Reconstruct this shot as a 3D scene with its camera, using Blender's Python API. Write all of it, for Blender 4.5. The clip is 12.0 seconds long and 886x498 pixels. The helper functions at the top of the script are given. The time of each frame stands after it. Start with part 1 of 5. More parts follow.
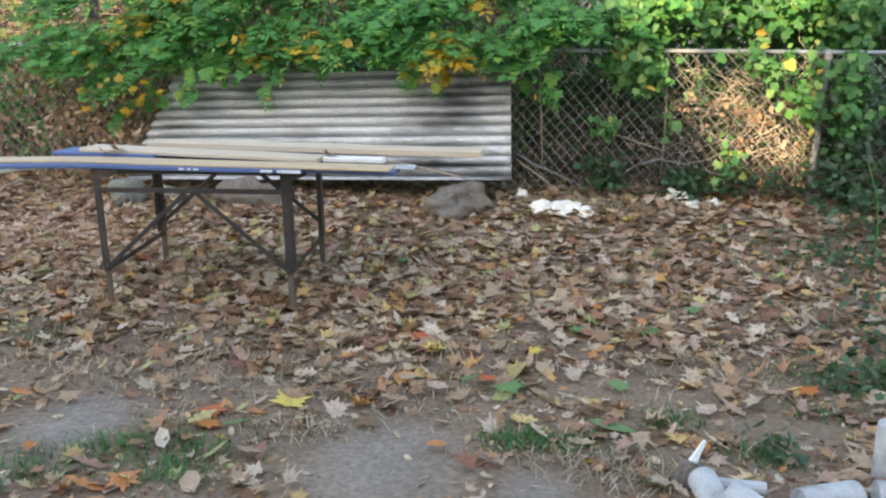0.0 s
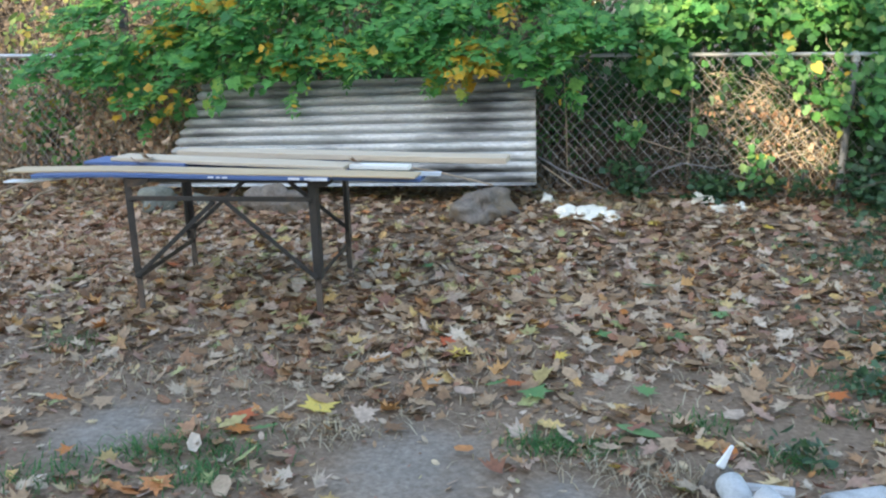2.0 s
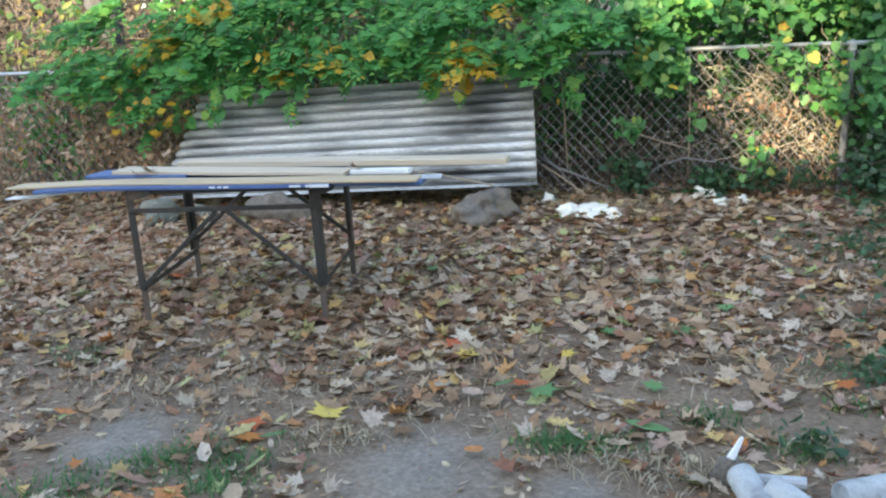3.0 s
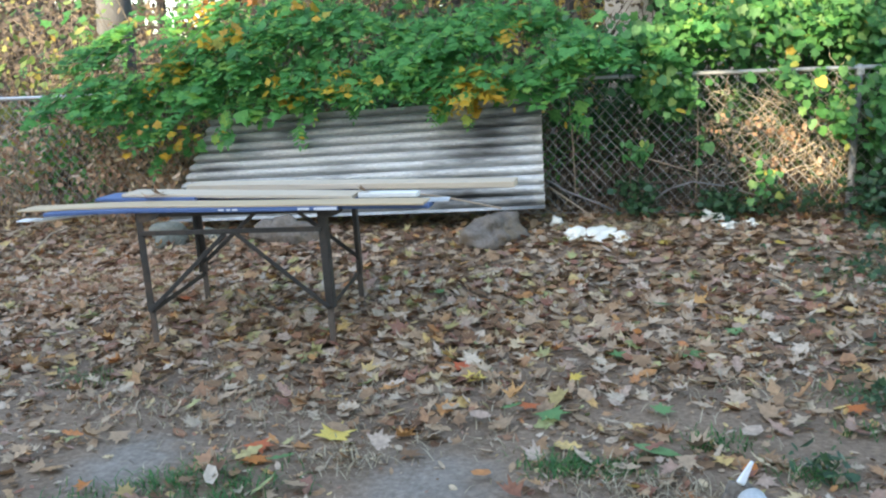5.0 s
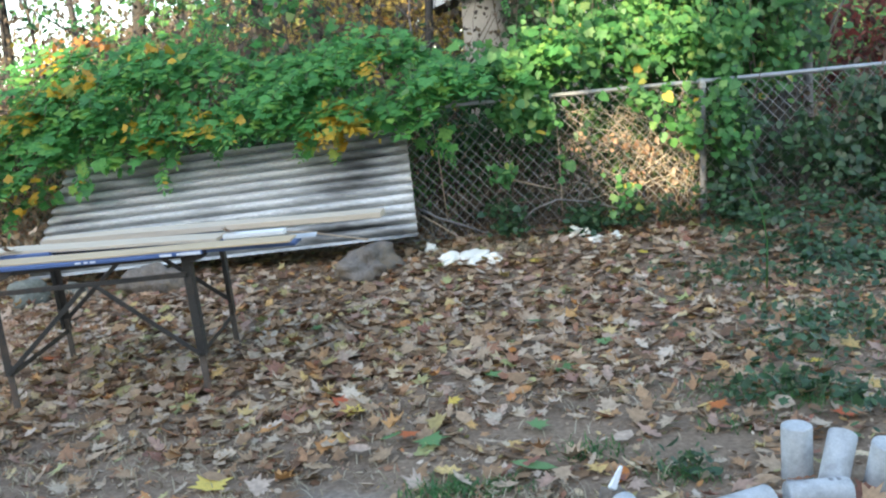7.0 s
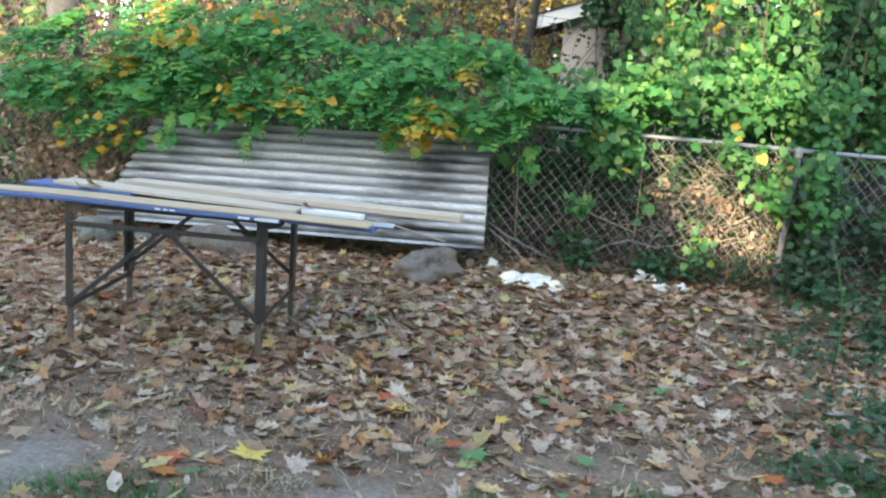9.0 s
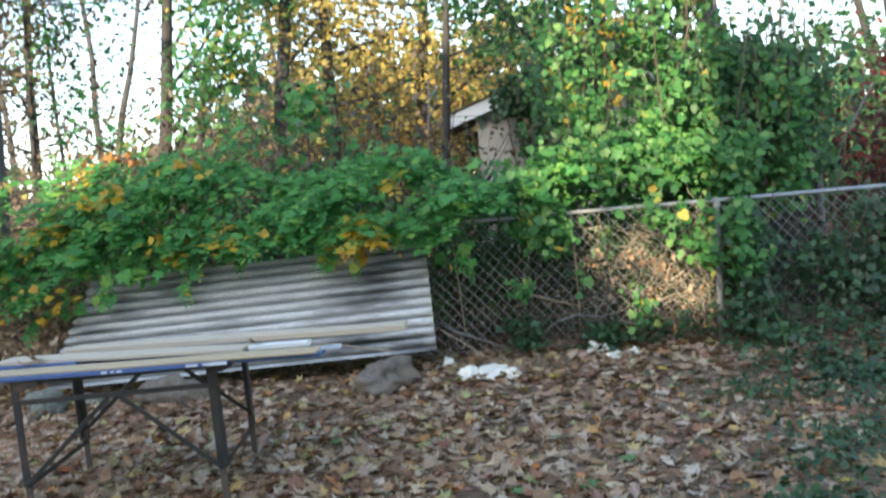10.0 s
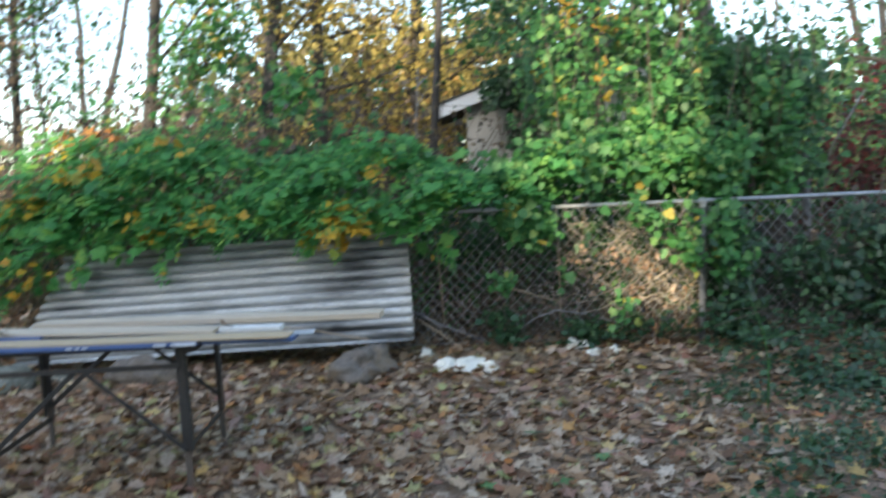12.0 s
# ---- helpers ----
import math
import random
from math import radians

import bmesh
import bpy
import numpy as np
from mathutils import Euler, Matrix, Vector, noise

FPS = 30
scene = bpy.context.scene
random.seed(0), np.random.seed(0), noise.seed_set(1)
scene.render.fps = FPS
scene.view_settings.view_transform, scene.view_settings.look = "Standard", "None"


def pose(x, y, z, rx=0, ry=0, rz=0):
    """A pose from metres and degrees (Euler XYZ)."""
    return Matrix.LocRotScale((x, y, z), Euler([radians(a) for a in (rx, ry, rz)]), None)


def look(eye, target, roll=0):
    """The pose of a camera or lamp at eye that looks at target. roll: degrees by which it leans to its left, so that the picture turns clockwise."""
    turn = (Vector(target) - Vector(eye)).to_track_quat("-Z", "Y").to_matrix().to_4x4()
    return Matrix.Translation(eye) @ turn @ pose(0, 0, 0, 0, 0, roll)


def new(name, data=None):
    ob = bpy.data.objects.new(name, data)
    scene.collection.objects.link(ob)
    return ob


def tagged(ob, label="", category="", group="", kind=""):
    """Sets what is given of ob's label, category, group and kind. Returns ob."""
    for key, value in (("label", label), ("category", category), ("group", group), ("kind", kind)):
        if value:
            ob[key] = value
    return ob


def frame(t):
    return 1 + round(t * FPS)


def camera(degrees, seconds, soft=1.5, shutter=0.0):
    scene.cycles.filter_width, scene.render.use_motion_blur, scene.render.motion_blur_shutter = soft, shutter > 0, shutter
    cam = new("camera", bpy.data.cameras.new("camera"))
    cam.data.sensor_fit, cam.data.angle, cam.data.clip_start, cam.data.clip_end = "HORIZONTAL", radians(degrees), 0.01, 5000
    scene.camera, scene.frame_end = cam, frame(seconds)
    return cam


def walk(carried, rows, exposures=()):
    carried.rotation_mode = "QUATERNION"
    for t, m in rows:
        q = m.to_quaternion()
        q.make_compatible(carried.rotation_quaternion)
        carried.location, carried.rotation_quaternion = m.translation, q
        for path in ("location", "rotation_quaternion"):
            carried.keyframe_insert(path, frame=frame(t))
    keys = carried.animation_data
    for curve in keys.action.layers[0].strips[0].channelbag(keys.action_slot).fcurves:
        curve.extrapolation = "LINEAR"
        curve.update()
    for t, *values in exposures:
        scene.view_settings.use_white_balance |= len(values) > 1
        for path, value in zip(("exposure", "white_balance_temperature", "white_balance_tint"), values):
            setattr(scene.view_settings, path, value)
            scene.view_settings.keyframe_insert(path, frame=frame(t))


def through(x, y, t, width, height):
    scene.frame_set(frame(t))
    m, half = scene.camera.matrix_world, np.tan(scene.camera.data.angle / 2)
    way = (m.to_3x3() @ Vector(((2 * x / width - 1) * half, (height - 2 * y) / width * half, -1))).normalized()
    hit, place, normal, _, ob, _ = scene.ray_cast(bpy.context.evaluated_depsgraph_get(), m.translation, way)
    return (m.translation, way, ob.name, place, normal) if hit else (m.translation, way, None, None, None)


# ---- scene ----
cam = camera(53.7, 12.0, soft=2.2, shutter=0.3)
PATH = [
    (0, (0.525, 0.542, 1.436), (0.225, 2.459, 0.95), 0.4),
    (0.5, (0.523, 0.539, 1.435), (0.218, 2.454, 0.944), -0.0),
    (1, (0.528, 0.516, 1.448), (0.222, 2.434, 0.972), -0.1),
    (1.5, (0.523, 0.512, 1.448), (0.185, 2.428, 0.984), -1.0),
    (2, (0.525, 0.515, 1.45), (0.168, 2.425, 0.974), -0.3),
    (2.5, (0.528, 0.512, 1.445), (0.17, 2.418, 0.957), -1.8),
    (3, (0.526, 0.51, 1.442), (0.162, 2.42, 0.975), -2.3),
    (5, (0.529, 0.506, 1.437), (0.146, 2.425, 1.024), -2.3),
    (5.5, (0.529, 0.508, 1.433), (0.139, 2.427, 1.028), -2.4),
    (6, (0.527, 0.494, 1.435), (0.156, 2.418, 1.033), -2.0),
    (6.2, (0.549, 0.498, 1.436), (0.304, 2.443, 1.036), -2.6),
    (6.5, (0.602, 0.49, 1.437), (0.469, 2.452, 1.072), -4.7),
    (6.7, (0.618, 0.494, 1.435), (0.494, 2.457, 1.073), -5.4),
    (8.3, (0.587, 0.545, 1.44), (0.417, 2.503, 1.072), -1.8),
    (8.5, (0.551, 0.554, 1.438), (0.361, 2.511, 1.073), 1.6),
    (8.7, (0.512, 0.56, 1.436), (0.268, 2.512, 1.076), 4.8),
    (9, (0.453, 0.544, 1.394), (0.23, 2.504, 1.067), 5.4),
    (9.2, (0.479, 0.54, 1.434), (0.32, 2.509, 1.115), 4.6),
    (9.5, (0.498, 0.495, 1.409), (0.366, 2.476, 1.164), 2.3),
    (9.8, (0.538, 0.453, 1.454), (0.41, 2.44, 1.26), -2.0),
    (10, (0.538, 0.443, 1.435), (0.416, 2.436, 1.336), -4.8),
    (10.2, (0.567, 0.46, 1.44), (0.439, 2.455, 1.387), -3.8),
    (10.5, (0.556, 0.516, 1.451), (0.413, 2.503, 1.273), -2.7),
    (10.7, (0.549, 0.556, 1.42), (0.407, 2.534, 1.162), -0.8),
    (11, (0.536, 0.561, 1.401), (0.402, 2.542, 1.162), 1.4),
    (11.3, (0.528, 0.552, 1.409), (0.362, 2.533, 1.183), -0.7),
    (11.5, (0.53, 0.565, 1.386), (0.41, 2.548, 1.157), -1.1),
    (11.7, (0.549, 0.528, 1.382), (0.327, 2.503, 1.159), 0.3),
    (12, (0.566, 0.541, 1.405), (0.474, 2.536, 1.287), -2.4),
]

walk(cam, [(t, look(eye, target, roll)) for t, eye, target, roll in PATH], exposures=[(0, 2.50, 8200, 14), (1.3, 2.46, 7250, 9), (9.2, 2.55, 7100, 8), (10, 2.16, 7000, 8), (10.5, 1.92, 6950, 8), (10.9, 2.44, 6850, 8), (11.4, 2.44, 6850, 8), (12, 1.93, 6800, 8)])

# ---- light: low sun from behind the camera, open sky ----
SUN_WAY = Vector((0.35, 0.85, -0.40)).normalized()
world = bpy.data.worlds.new("sky_world")
scene.world = world
world.use_nodes = True
wn = world.node_tree
sky = wn.nodes.new("ShaderNodeTexSky")
sky.sky_type = "NISHITA"
sky.sun_disc = False
sky.sun_elevation = math.asin(-SUN_WAY.z)
sky.sun_rotation = math.atan2(-SUN_WAY.x, -SUN_WAY.y)
wn.links.new(sky.outputs[0], wn.nodes["Background"].inputs[0])
wn.nodes["Background"].inputs[1].default_value = 0.15
sun_data = bpy.data.lights.new("sun", "SUN")
sun_data.energy, sun_data.angle, sun_data.color = 2.5, radians(0.6), (1.0, 0.85, 0.60)
sun = new("sun", sun_data)
sun.matrix_world = look(-SUN_WAY * 40, (0, 0, 0))

# ---- small tools ----
rng = np.random.default_rng(7)


class Buf:
    """Collects vertices and faces of one mesh."""

    def __init__(self):
        self.v, self.f = [], []

    def tube(self, pts, radii, sides=5, cap=True):
        pts = [Vector(p) for p in pts]
        if not hasattr(radii, "__len__"):
            radii = [radii] * len(pts)
        base = len(self.v)
        for i, p in enumerate(pts):
            way = (pts[min(i + 1, len(pts) - 1)] - pts[max(i - 1, 0)]).normalized()
            side = way.cross(Vector((0.13, 0.31, 0.94)) if abs(way.z) < 0.9 else Vector((1, 0.2, 0))).normalized()
            over = way.cross(side)
            for k in range(sides):
                a = 2 * math.pi * k / sides
                self.v.append(p + radii[i] * (math.cos(a) * side + math.sin(a) * over))
        for i in range(len(pts) - 1):
            for k in range(sides):
                a, b = base + i * sides + k, base + i * sides + (k + 1) % sides
                self.f.append((a, b, b + sides, a + sides))
        if cap and sides > 2:
            self.f.append(tuple(base + k for k in range(sides))[::-1])
            self.f.append(tuple(base + (len(pts) - 1) * sides + k for k in range(sides)))
        return self

    def mesh(self, name, material, smooth=False):
        me = bpy.data.meshes.new(name)
        me.from_pydata([tuple(v) for v in self.v], [], self.f)
        me.materials.append(material)
        if smooth:
            me.polygons.foreach_set("use_smooth", [True] * len(me.polygons))
        me.update()
        return me


def part(name, data, material, parent, label=""):
    """Links a bmesh, Buf or mesh as one object under parent."""
    if isinstance(data, Buf):
        data = data.mesh(name, material)
    elif isinstance(data, bmesh.types.BMesh):
        me = bpy.data.meshes.new(name)
        data.to_mesh(me)
        data.free()
        me.materials.append(material)
        data = me
    ob = new(name, data)
    ob.parent = parent
    return tagged(ob, label) if label else ob


def tri_mesh(name, verts, tris, material):
    """A mesh from arrays of vertices and triangles."""
    me = bpy.data.meshes.new(name)
    n = len(tris)
    me.vertices.add(len(verts))
    me.vertices.foreach_set("co", np.asarray(verts, np.float32).ravel())
    me.loops.add(3 * n)
    me.loops.foreach_set("vertex_index", np.asarray(tris, np.int32).ravel())
    me.polygons.add(n)
    me.polygons.foreach_set("loop_start", np.arange(0, 3 * n, 3, dtype=np.int32))
    me.polygons.foreach_set("loop_total", np.full(n, 3, np.int32))
    me.materials.append(material)
    me.update()
    me.validate()
    return me


def bevel_box(sx, sy, sz, bevel=0.004, seg=1):
    bm = bmesh.new()
    bmesh.ops.create_cube(bm, size=1.0)
    bmesh.ops.scale(bm, vec=(sx, sy, sz), verts=bm.verts)
    if bevel:
        bmesh.ops.bevel(bm, geom=bm.edges[:], offset=bevel, segments=seg, affect="EDGES", profile=0.6)
    return bm


def moved(bm, m):
    bmesh.ops.transform(bm, matrix=m, verts=bm.verts)
    return bm


def bar_between(a, b, w, h, bevel=0.003):
    """A rectangular bar from a to b, w across and h deep."""
    a, b = Vector(a), Vector(b)
    bm = bevel_box(w, h, (b - a).length, bevel)
    q = (b - a).to_track_quat("Z", "Y").to_matrix().to_4x4()
    return moved(bm, Matrix.Translation((a + b) / 2) @ q)


def empty(name, label, category, group="", kind="", at=(0, 0, 0)):
    ob = new(name)
    ob.location = at
    return tagged(ob, label, category, group, kind)


def smooth(a, b, v):
    s = min(max((v - a) / (b - a), 0.0), 1.0)
    return s * s * (3 - 2 * s)


def ground_z(x, y):
    z = 0.15 * smooth(6.2, 7.8, y) + 0.25 * smooth(9, 20, y)
    z += -0.022 + 0.012 * noise.noise((x * 0.9, y * 0.9, 3.0)) + 0.006 * noise.noise((x * 4.1, y * 4.1, 9.0))
    return z


# ---- materials ----
def material(name):
    m = bpy.data.materials.new(name)
    m.use_nodes = True
    return m, m.node_tree.nodes, m.node_tree.links, m.node_tree.nodes["Principled BSDF"]


def ramp_node(nodes, stops):
    r = nodes.new("ShaderNodeValToRGB")
    while len(r.color_ramp.elements) < len(stops):
        r.color_ramp.elements.new(0.5)
    for e, (p, c) in zip(r.color_ramp.elements, stops):
        e.position, e.color = p, (*c, 1)
    return r


def noise_node(nodes, links, coord, scale, detail=5.0, rough=0.6):
    n = nodes.new("ShaderNodeTexNoise")
    n.inputs["Scale"].default_value, n.inputs["Detail"].default_value, n.inputs["Roughness"].default_value = scale, detail, rough
    links.new(coord, n.inputs["Vector"])
    return n


def surface(name, dark, light, scale=8.0, fine=90.0, rough=0.7, bump=0.3, metallic=0.0, stretch=(1, 1, 1), stain=None, stain_scale=2.0, stain_lo=0.5, stain_hi=0.65, dist=0.01):
    """A worn solid surface: coarse and fine colour variation, optional stains, fine relief."""
    m, nodes, links, bsdf = material(name)
    tc = nodes.new("ShaderNodeTexCoord")
    mp = nodes.new("ShaderNodeMapping")
    mp.inputs["Scale"].default_value = stretch
    links.new(tc.outputs["Object"], mp.inputs[0])
    a = noise_node(nodes, links, mp.outputs[0], scale)
    b = noise_node(nodes, links, mp.outputs[0], fine, 3.0)
    mx = nodes.new("ShaderNodeMath")
    mx.operation = "MULTIPLY_ADD"
    mx.inputs[1].default_value, mx.inputs[2].default_value = 0.45, 0.0
    links.new(b.outputs[0], mx.inputs[0])
    ad = nodes.new("ShaderNodeMath")
    ad.operation = "MULTIPLY_ADD"
    ad.inputs[1].default_value = 0.55
    links.new(a.outputs[0], ad.inputs[0])
    links.new(mx.outputs[0], ad.inputs[2])
    r = ramp_node(nodes, [(0.32, dark), (0.68, light)])
    links.new(ad.outputs[0], r.inputs[0])
    col = r.outputs[0]
    if stain:
        s = noise_node(nodes, links, mp.outputs[0], stain_scale, 6.0, 0.65)
        sr = ramp_node(nodes, [(stain_lo, (0, 0, 0)), (stain_hi, (1, 1, 1))])
        links.new(s.outputs[0], sr.inputs[0])
        mix = nodes.new("ShaderNodeMix")
        mix.data_type = "RGBA"
        links.new(sr.outputs[0], mix.inputs[0])
        links.new(col, mix.inputs[6])
        mix.inputs[7].default_value = (*stain, 1)
        col = mix.outputs[2]
    links.new(col, bsdf.inputs["Base Color"])
    bsdf.inputs["Roughness"].default_value, bsdf.inputs["Metallic"].default_value = rough, metallic
    bp = nodes.new("ShaderNodeBump")
    bp.inputs["Strength"].default_value, bp.inputs["Distance"].default_value = bump, dist
    links.new(ad.outputs[0], bp.inputs["Height"])
    links.new(bp.outputs[0], bsdf.inputs["Normal"])
    return m


def leaf_material(name, stops, rough=0.55, through=0.3, per_object=False, mottling=0.25):
    """Leaves whose colour varies leaf by leaf, mottled, letting some light through."""
    m, nodes, links, bsdf = material(name)
    if per_object:
        src = nodes.new("ShaderNodeObjectInfo").outputs["Random"]
    else:
        src = nodes.new("ShaderNodeNewGeometry").outputs["Random Per Island"]
    r = ramp_node(nodes, stops)
    r.color_ramp.interpolation = "LINEAR"
    links.new(src, r.inputs[0])
    tc = nodes.new("ShaderNodeTexCoord")
    n = noise_node(nodes, links, tc.outputs["Object"], 45.0, 4.0)
    mr = nodes.new("ShaderNodeMapRange")
    mr.inputs["From Min"].default_value, mr.inputs["From Max"].default_value = 0.3, 0.7
    mr.inputs["To Min"].default_value, mr.inputs["To Max"].default_value = 1 - mottling, 1 + mottling
    links.new(n.outputs[0], mr.inputs[0])
    vm = nodes.new("ShaderNodeVectorMath")
    vm.operation = "SCALE"
    links.new(r.outputs[0], vm.inputs[0])
    links.new(mr.outputs[0], vm.inputs["Scale"])
    links.new(vm.outputs[0], bsdf.inputs["Base Color"])
    bsdf.inputs["Roughness"].default_value = rough
    tr = nodes.new("ShaderNodeBsdfTranslucent")
    links.new(vm.outputs[0], tr.inputs[0])
    mix = nodes.new("ShaderNodeMixShader")
    mix.inputs[0].default_value = through
    links.new(bsdf.outputs[0], mix.inputs[1])
    links.new(tr.outputs[0], mix.inputs[2])
    links.new(mix.outputs[0], nodes["Material Output"].inputs["Surface"])
    return m


def ground_material():
    """Brown litter-stained soil with patches of grey packed dirt."""
    m, nodes, links, bsdf = material("soil")
    tc = nodes.new("ShaderNodeTexCoord")
    co = tc.outputs["Object"]
    a = noise_node(nodes, links, co, 2.2, 8.0, 0.65)
    b = noise_node(nodes, links, co, 38.0, 6.0, 0.7)
    soil = ramp_node(nodes, [(0.30, (0.12, 0.080, 0.053)), (0.5, (0.22, 0.153, 0.105)), (0.72, (0.32, 0.24, 0.17))])
    grit = ramp_node(nodes, [(0.28, (0.150, 0.125, 0.102)), (0.55, (0.250, 0.213, 0.180)), (0.8, (0.38, 0.335, 0.29))])
    for n in (soil, grit):
        links.new(b.outputs[0], n.inputs[0])
    total = None
    for cx, cy, rx, ry in ((-0.10, 3.25, 0.34, 0.44), (-1.32, 3.35, 0.26, 0.38), (0.42, 3.12, 0.16, 0.20)):
        mp = nodes.new("ShaderNodeMapping")
        mp.inputs["Location"].default_value = (-cx / rx, -cy / ry, 0)
        mp.inputs["Scale"].default_value = (1 / rx, 1 / ry, 0)
        links.new(co, mp.inputs[0])
        ln = nodes.new("ShaderNodeVectorMath")
        ln.operation = "LENGTH"
        links.new(mp.outputs[0], ln.inputs[0])
        near = nodes.new("ShaderNodeMapRange")
        near.inputs["From Min"].default_value, near.inputs["From Max"].default_value = 1.45, 0.2
        links.new(ln.outputs["Value"], near.inputs[0])
        if total is None:
            total = near.outputs[0]
        else:
            mx = nodes.new("ShaderNodeMath")
            mx.operation = "MAXIMUM"
            links.new(total, mx.inputs[0])
            links.new(near.outputs[0], mx.inputs[1])
            total = mx.outputs[0]
    edge = noise_node(nodes, links, co, 4.5, 8.0, 0.75)
    ad = nodes.new("ShaderNodeMath")
    ad.operation = "ADD"
    links.new(total, ad.inputs[0])
    links.new(edge.outputs[0], ad.inputs[1])
    mask = nodes.new("ShaderNodeMapRange")
    mask.inputs["From Min"].default_value, mask.inputs["From Max"].default_value = 0.82, 1.45
    links.new(ad.outputs[0], mask.inputs[0])
    mix = nodes.new("ShaderNodeMix")
    mix.data_type = "RGBA"
    links.new(mask.outputs[0], mix.inputs[0])
    links.new(soil.outputs[0], mix.inputs[6])
    links.new(grit.outputs[0], mix.inputs[7])
    shade = nodes.new("ShaderNodeMapRange")
    shade.inputs["From Min"].default_value, shade.inputs["From Max"].default_value = 0.3, 0.7
    shade.inputs["To Min"].default_value, shade.inputs["To Max"].default_value = 0.75, 1.2
    links.new(a.outputs[0], shade.inputs[0])
    vm = nodes.new("ShaderNodeVectorMath")
    vm.operation = "SCALE"
    links.new(mix.outputs[2], vm.inputs[0])
    links.new(shade.outputs[0], vm.inputs["Scale"])
    links.new(vm.outputs[0], bsdf.inputs["Base Color"])
    bsdf.inputs["Roughness"].default_value = 0.95
    bp = nodes.new("ShaderNodeBump")
    bp.inputs["Strength"].default_value, bp.inputs["Distance"].default_value = 0.6, 0.012
    links.new(b.outputs[0], bp.inputs["Height"])
    links.new(bp.outputs[0], bsdf.inputs["Normal"])
    return m


SOIL = ground_material()
LITTER_STOPS = [(0.0, (0.140, 0.072, 0.039)), (0.16, (0.268, 0.156, 0.082)), (0.32, (0.387, 0.263, 0.164)), (0.50, (0.48, 0.385, 0.29)),
                (0.62, (0.429, 0.247, 0.120)), (0.72, (0.27, 0.115, 0.078)), (0.84, (0.56, 0.46, 0.36)), (0.915, (0.559, 0.403, 0.153)),
                (0.945, (0.515, 0.201, 0.077)), (0.97, (0.290, 0.346, 0.143)), (1.0, (0.475, 0.376, 0.175))]
LITTER = leaf_material("dry_leaf", LITTER_STOPS, 0.7, 0.12)
LITTER_ONE = leaf_material("dry_leaf_single", LITTER_STOPS, 0.7, 0.12, per_object=True)
YELLOW_ONE = leaf_material("yellow_leaf", [(0, (0.62, 0.43, 0.07)), (1, (0.72, 0.55, 0.14))], 0.6, 0.2, per_object=True)
GREEN_ONE = leaf_material("fallen_green_leaf", [(0, (0.10, 0.24, 0.08)), (1, (0.17, 0.31, 0.13))], 0.5, 0.2, per_object=True)
ORANGE_ONE = leaf_material("orange_leaf", [(0, (0.55, 0.20, 0.05)), (1, (0.52, 0.11, 0.05))], 0.6, 0.2, per_object=True)
VINE_GREEN = leaf_material("vine_leaf", [(0, (0.050, 0.20, 0.058)), (0.4, (0.085, 0.32, 0.080)), (0.75, (0.135, 0.40, 0.095)), (0.95, (0.26, 0.45, 0.085)),
                                         (0.97, (0.52, 0.38, 0.05)), (1.0, (0.60, 0.36, 0.04))], 0.6, 0.45)
VINE_PURE = leaf_material("feathered_vine_leaf", [(0, (0.062, 0.225, 0.072)), (0.4, (0.098, 0.345, 0.098)), (0.8, (0.15, 0.42, 0.115)), (1.0, (0.28, 0.48, 0.10))], 0.6, 0.5)
YELLOWED = leaf_material("yellowed_vine_leaf", [(0, (0.50, 0.28, 0.03)), (0.6, (0.62, 0.42, 0.05)), (0.85, (0.36, 0.36, 0.06)), (1.0, (0.48, 0.22, 0.04))], 0.5, 0.4)
VINE_BRIGHT = leaf_material("bright_vine_leaf", [(0, (0.045, 0.16, 0.045)), (0.4, (0.068, 0.23, 0.062)), (0.75, (0.115, 0.30, 0.085)), (0.955, (0.22, 0.39, 0.11)), (0.985, (0.42, 0.42, 0.08)), (1.0, (0.52, 0.36, 0.06))], 0.5, 0.42)
IVY = leaf_material("ivy_leaf", [(0, (0.016, 0.050, 0.020)), (0.7, (0.034, 0.085, 0.032)), (1.0, (0.07, 0.14, 0.06))], 0.4, 0.15)
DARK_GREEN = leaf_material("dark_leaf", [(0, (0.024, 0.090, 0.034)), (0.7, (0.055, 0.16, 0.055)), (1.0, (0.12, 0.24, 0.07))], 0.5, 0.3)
AIRY_GREEN = leaf_material("sapling_leaf", [(0, (0.035, 0.15, 0.055)), (0.6, (0.075, 0.24, 0.08)), (0.88, (0.14, 0.28, 0.08)), (0.95, (0.30, 0.28, 0.07)), (1.0, (0.42, 0.34, 0.07))], 0.5, 0.4)
YELLOW_TREE = leaf_material("autumn_leaf", [(0, (0.24, 0.22, 0.08)), (0.4, (0.44, 0.36, 0.11)), (0.8, (0.62, 0.50, 0.16)), (1.0, (0.48, 0.28, 0.10))], 0.6, 0.5)
YELLOW_GREEN = leaf_material("yellow_green_leaf", [(0, (0.08, 0.17, 0.05)), (0.5, (0.16, 0.24, 0.065)), (0.85, (0.30, 0.29, 0.075)), (1.0, (0.38, 0.29, 0.08))], 0.55, 0.4)
BROWN_LEAF = leaf_material("withered_leaf", [(0, (0.045, 0.038, 0.035)), (0.5, (0.095, 0.076, 0.063)), (0.85, (0.165, 0.125, 0.09)), (1.0, (0.22, 0.17, 0.08))], 0.7, 0.25)
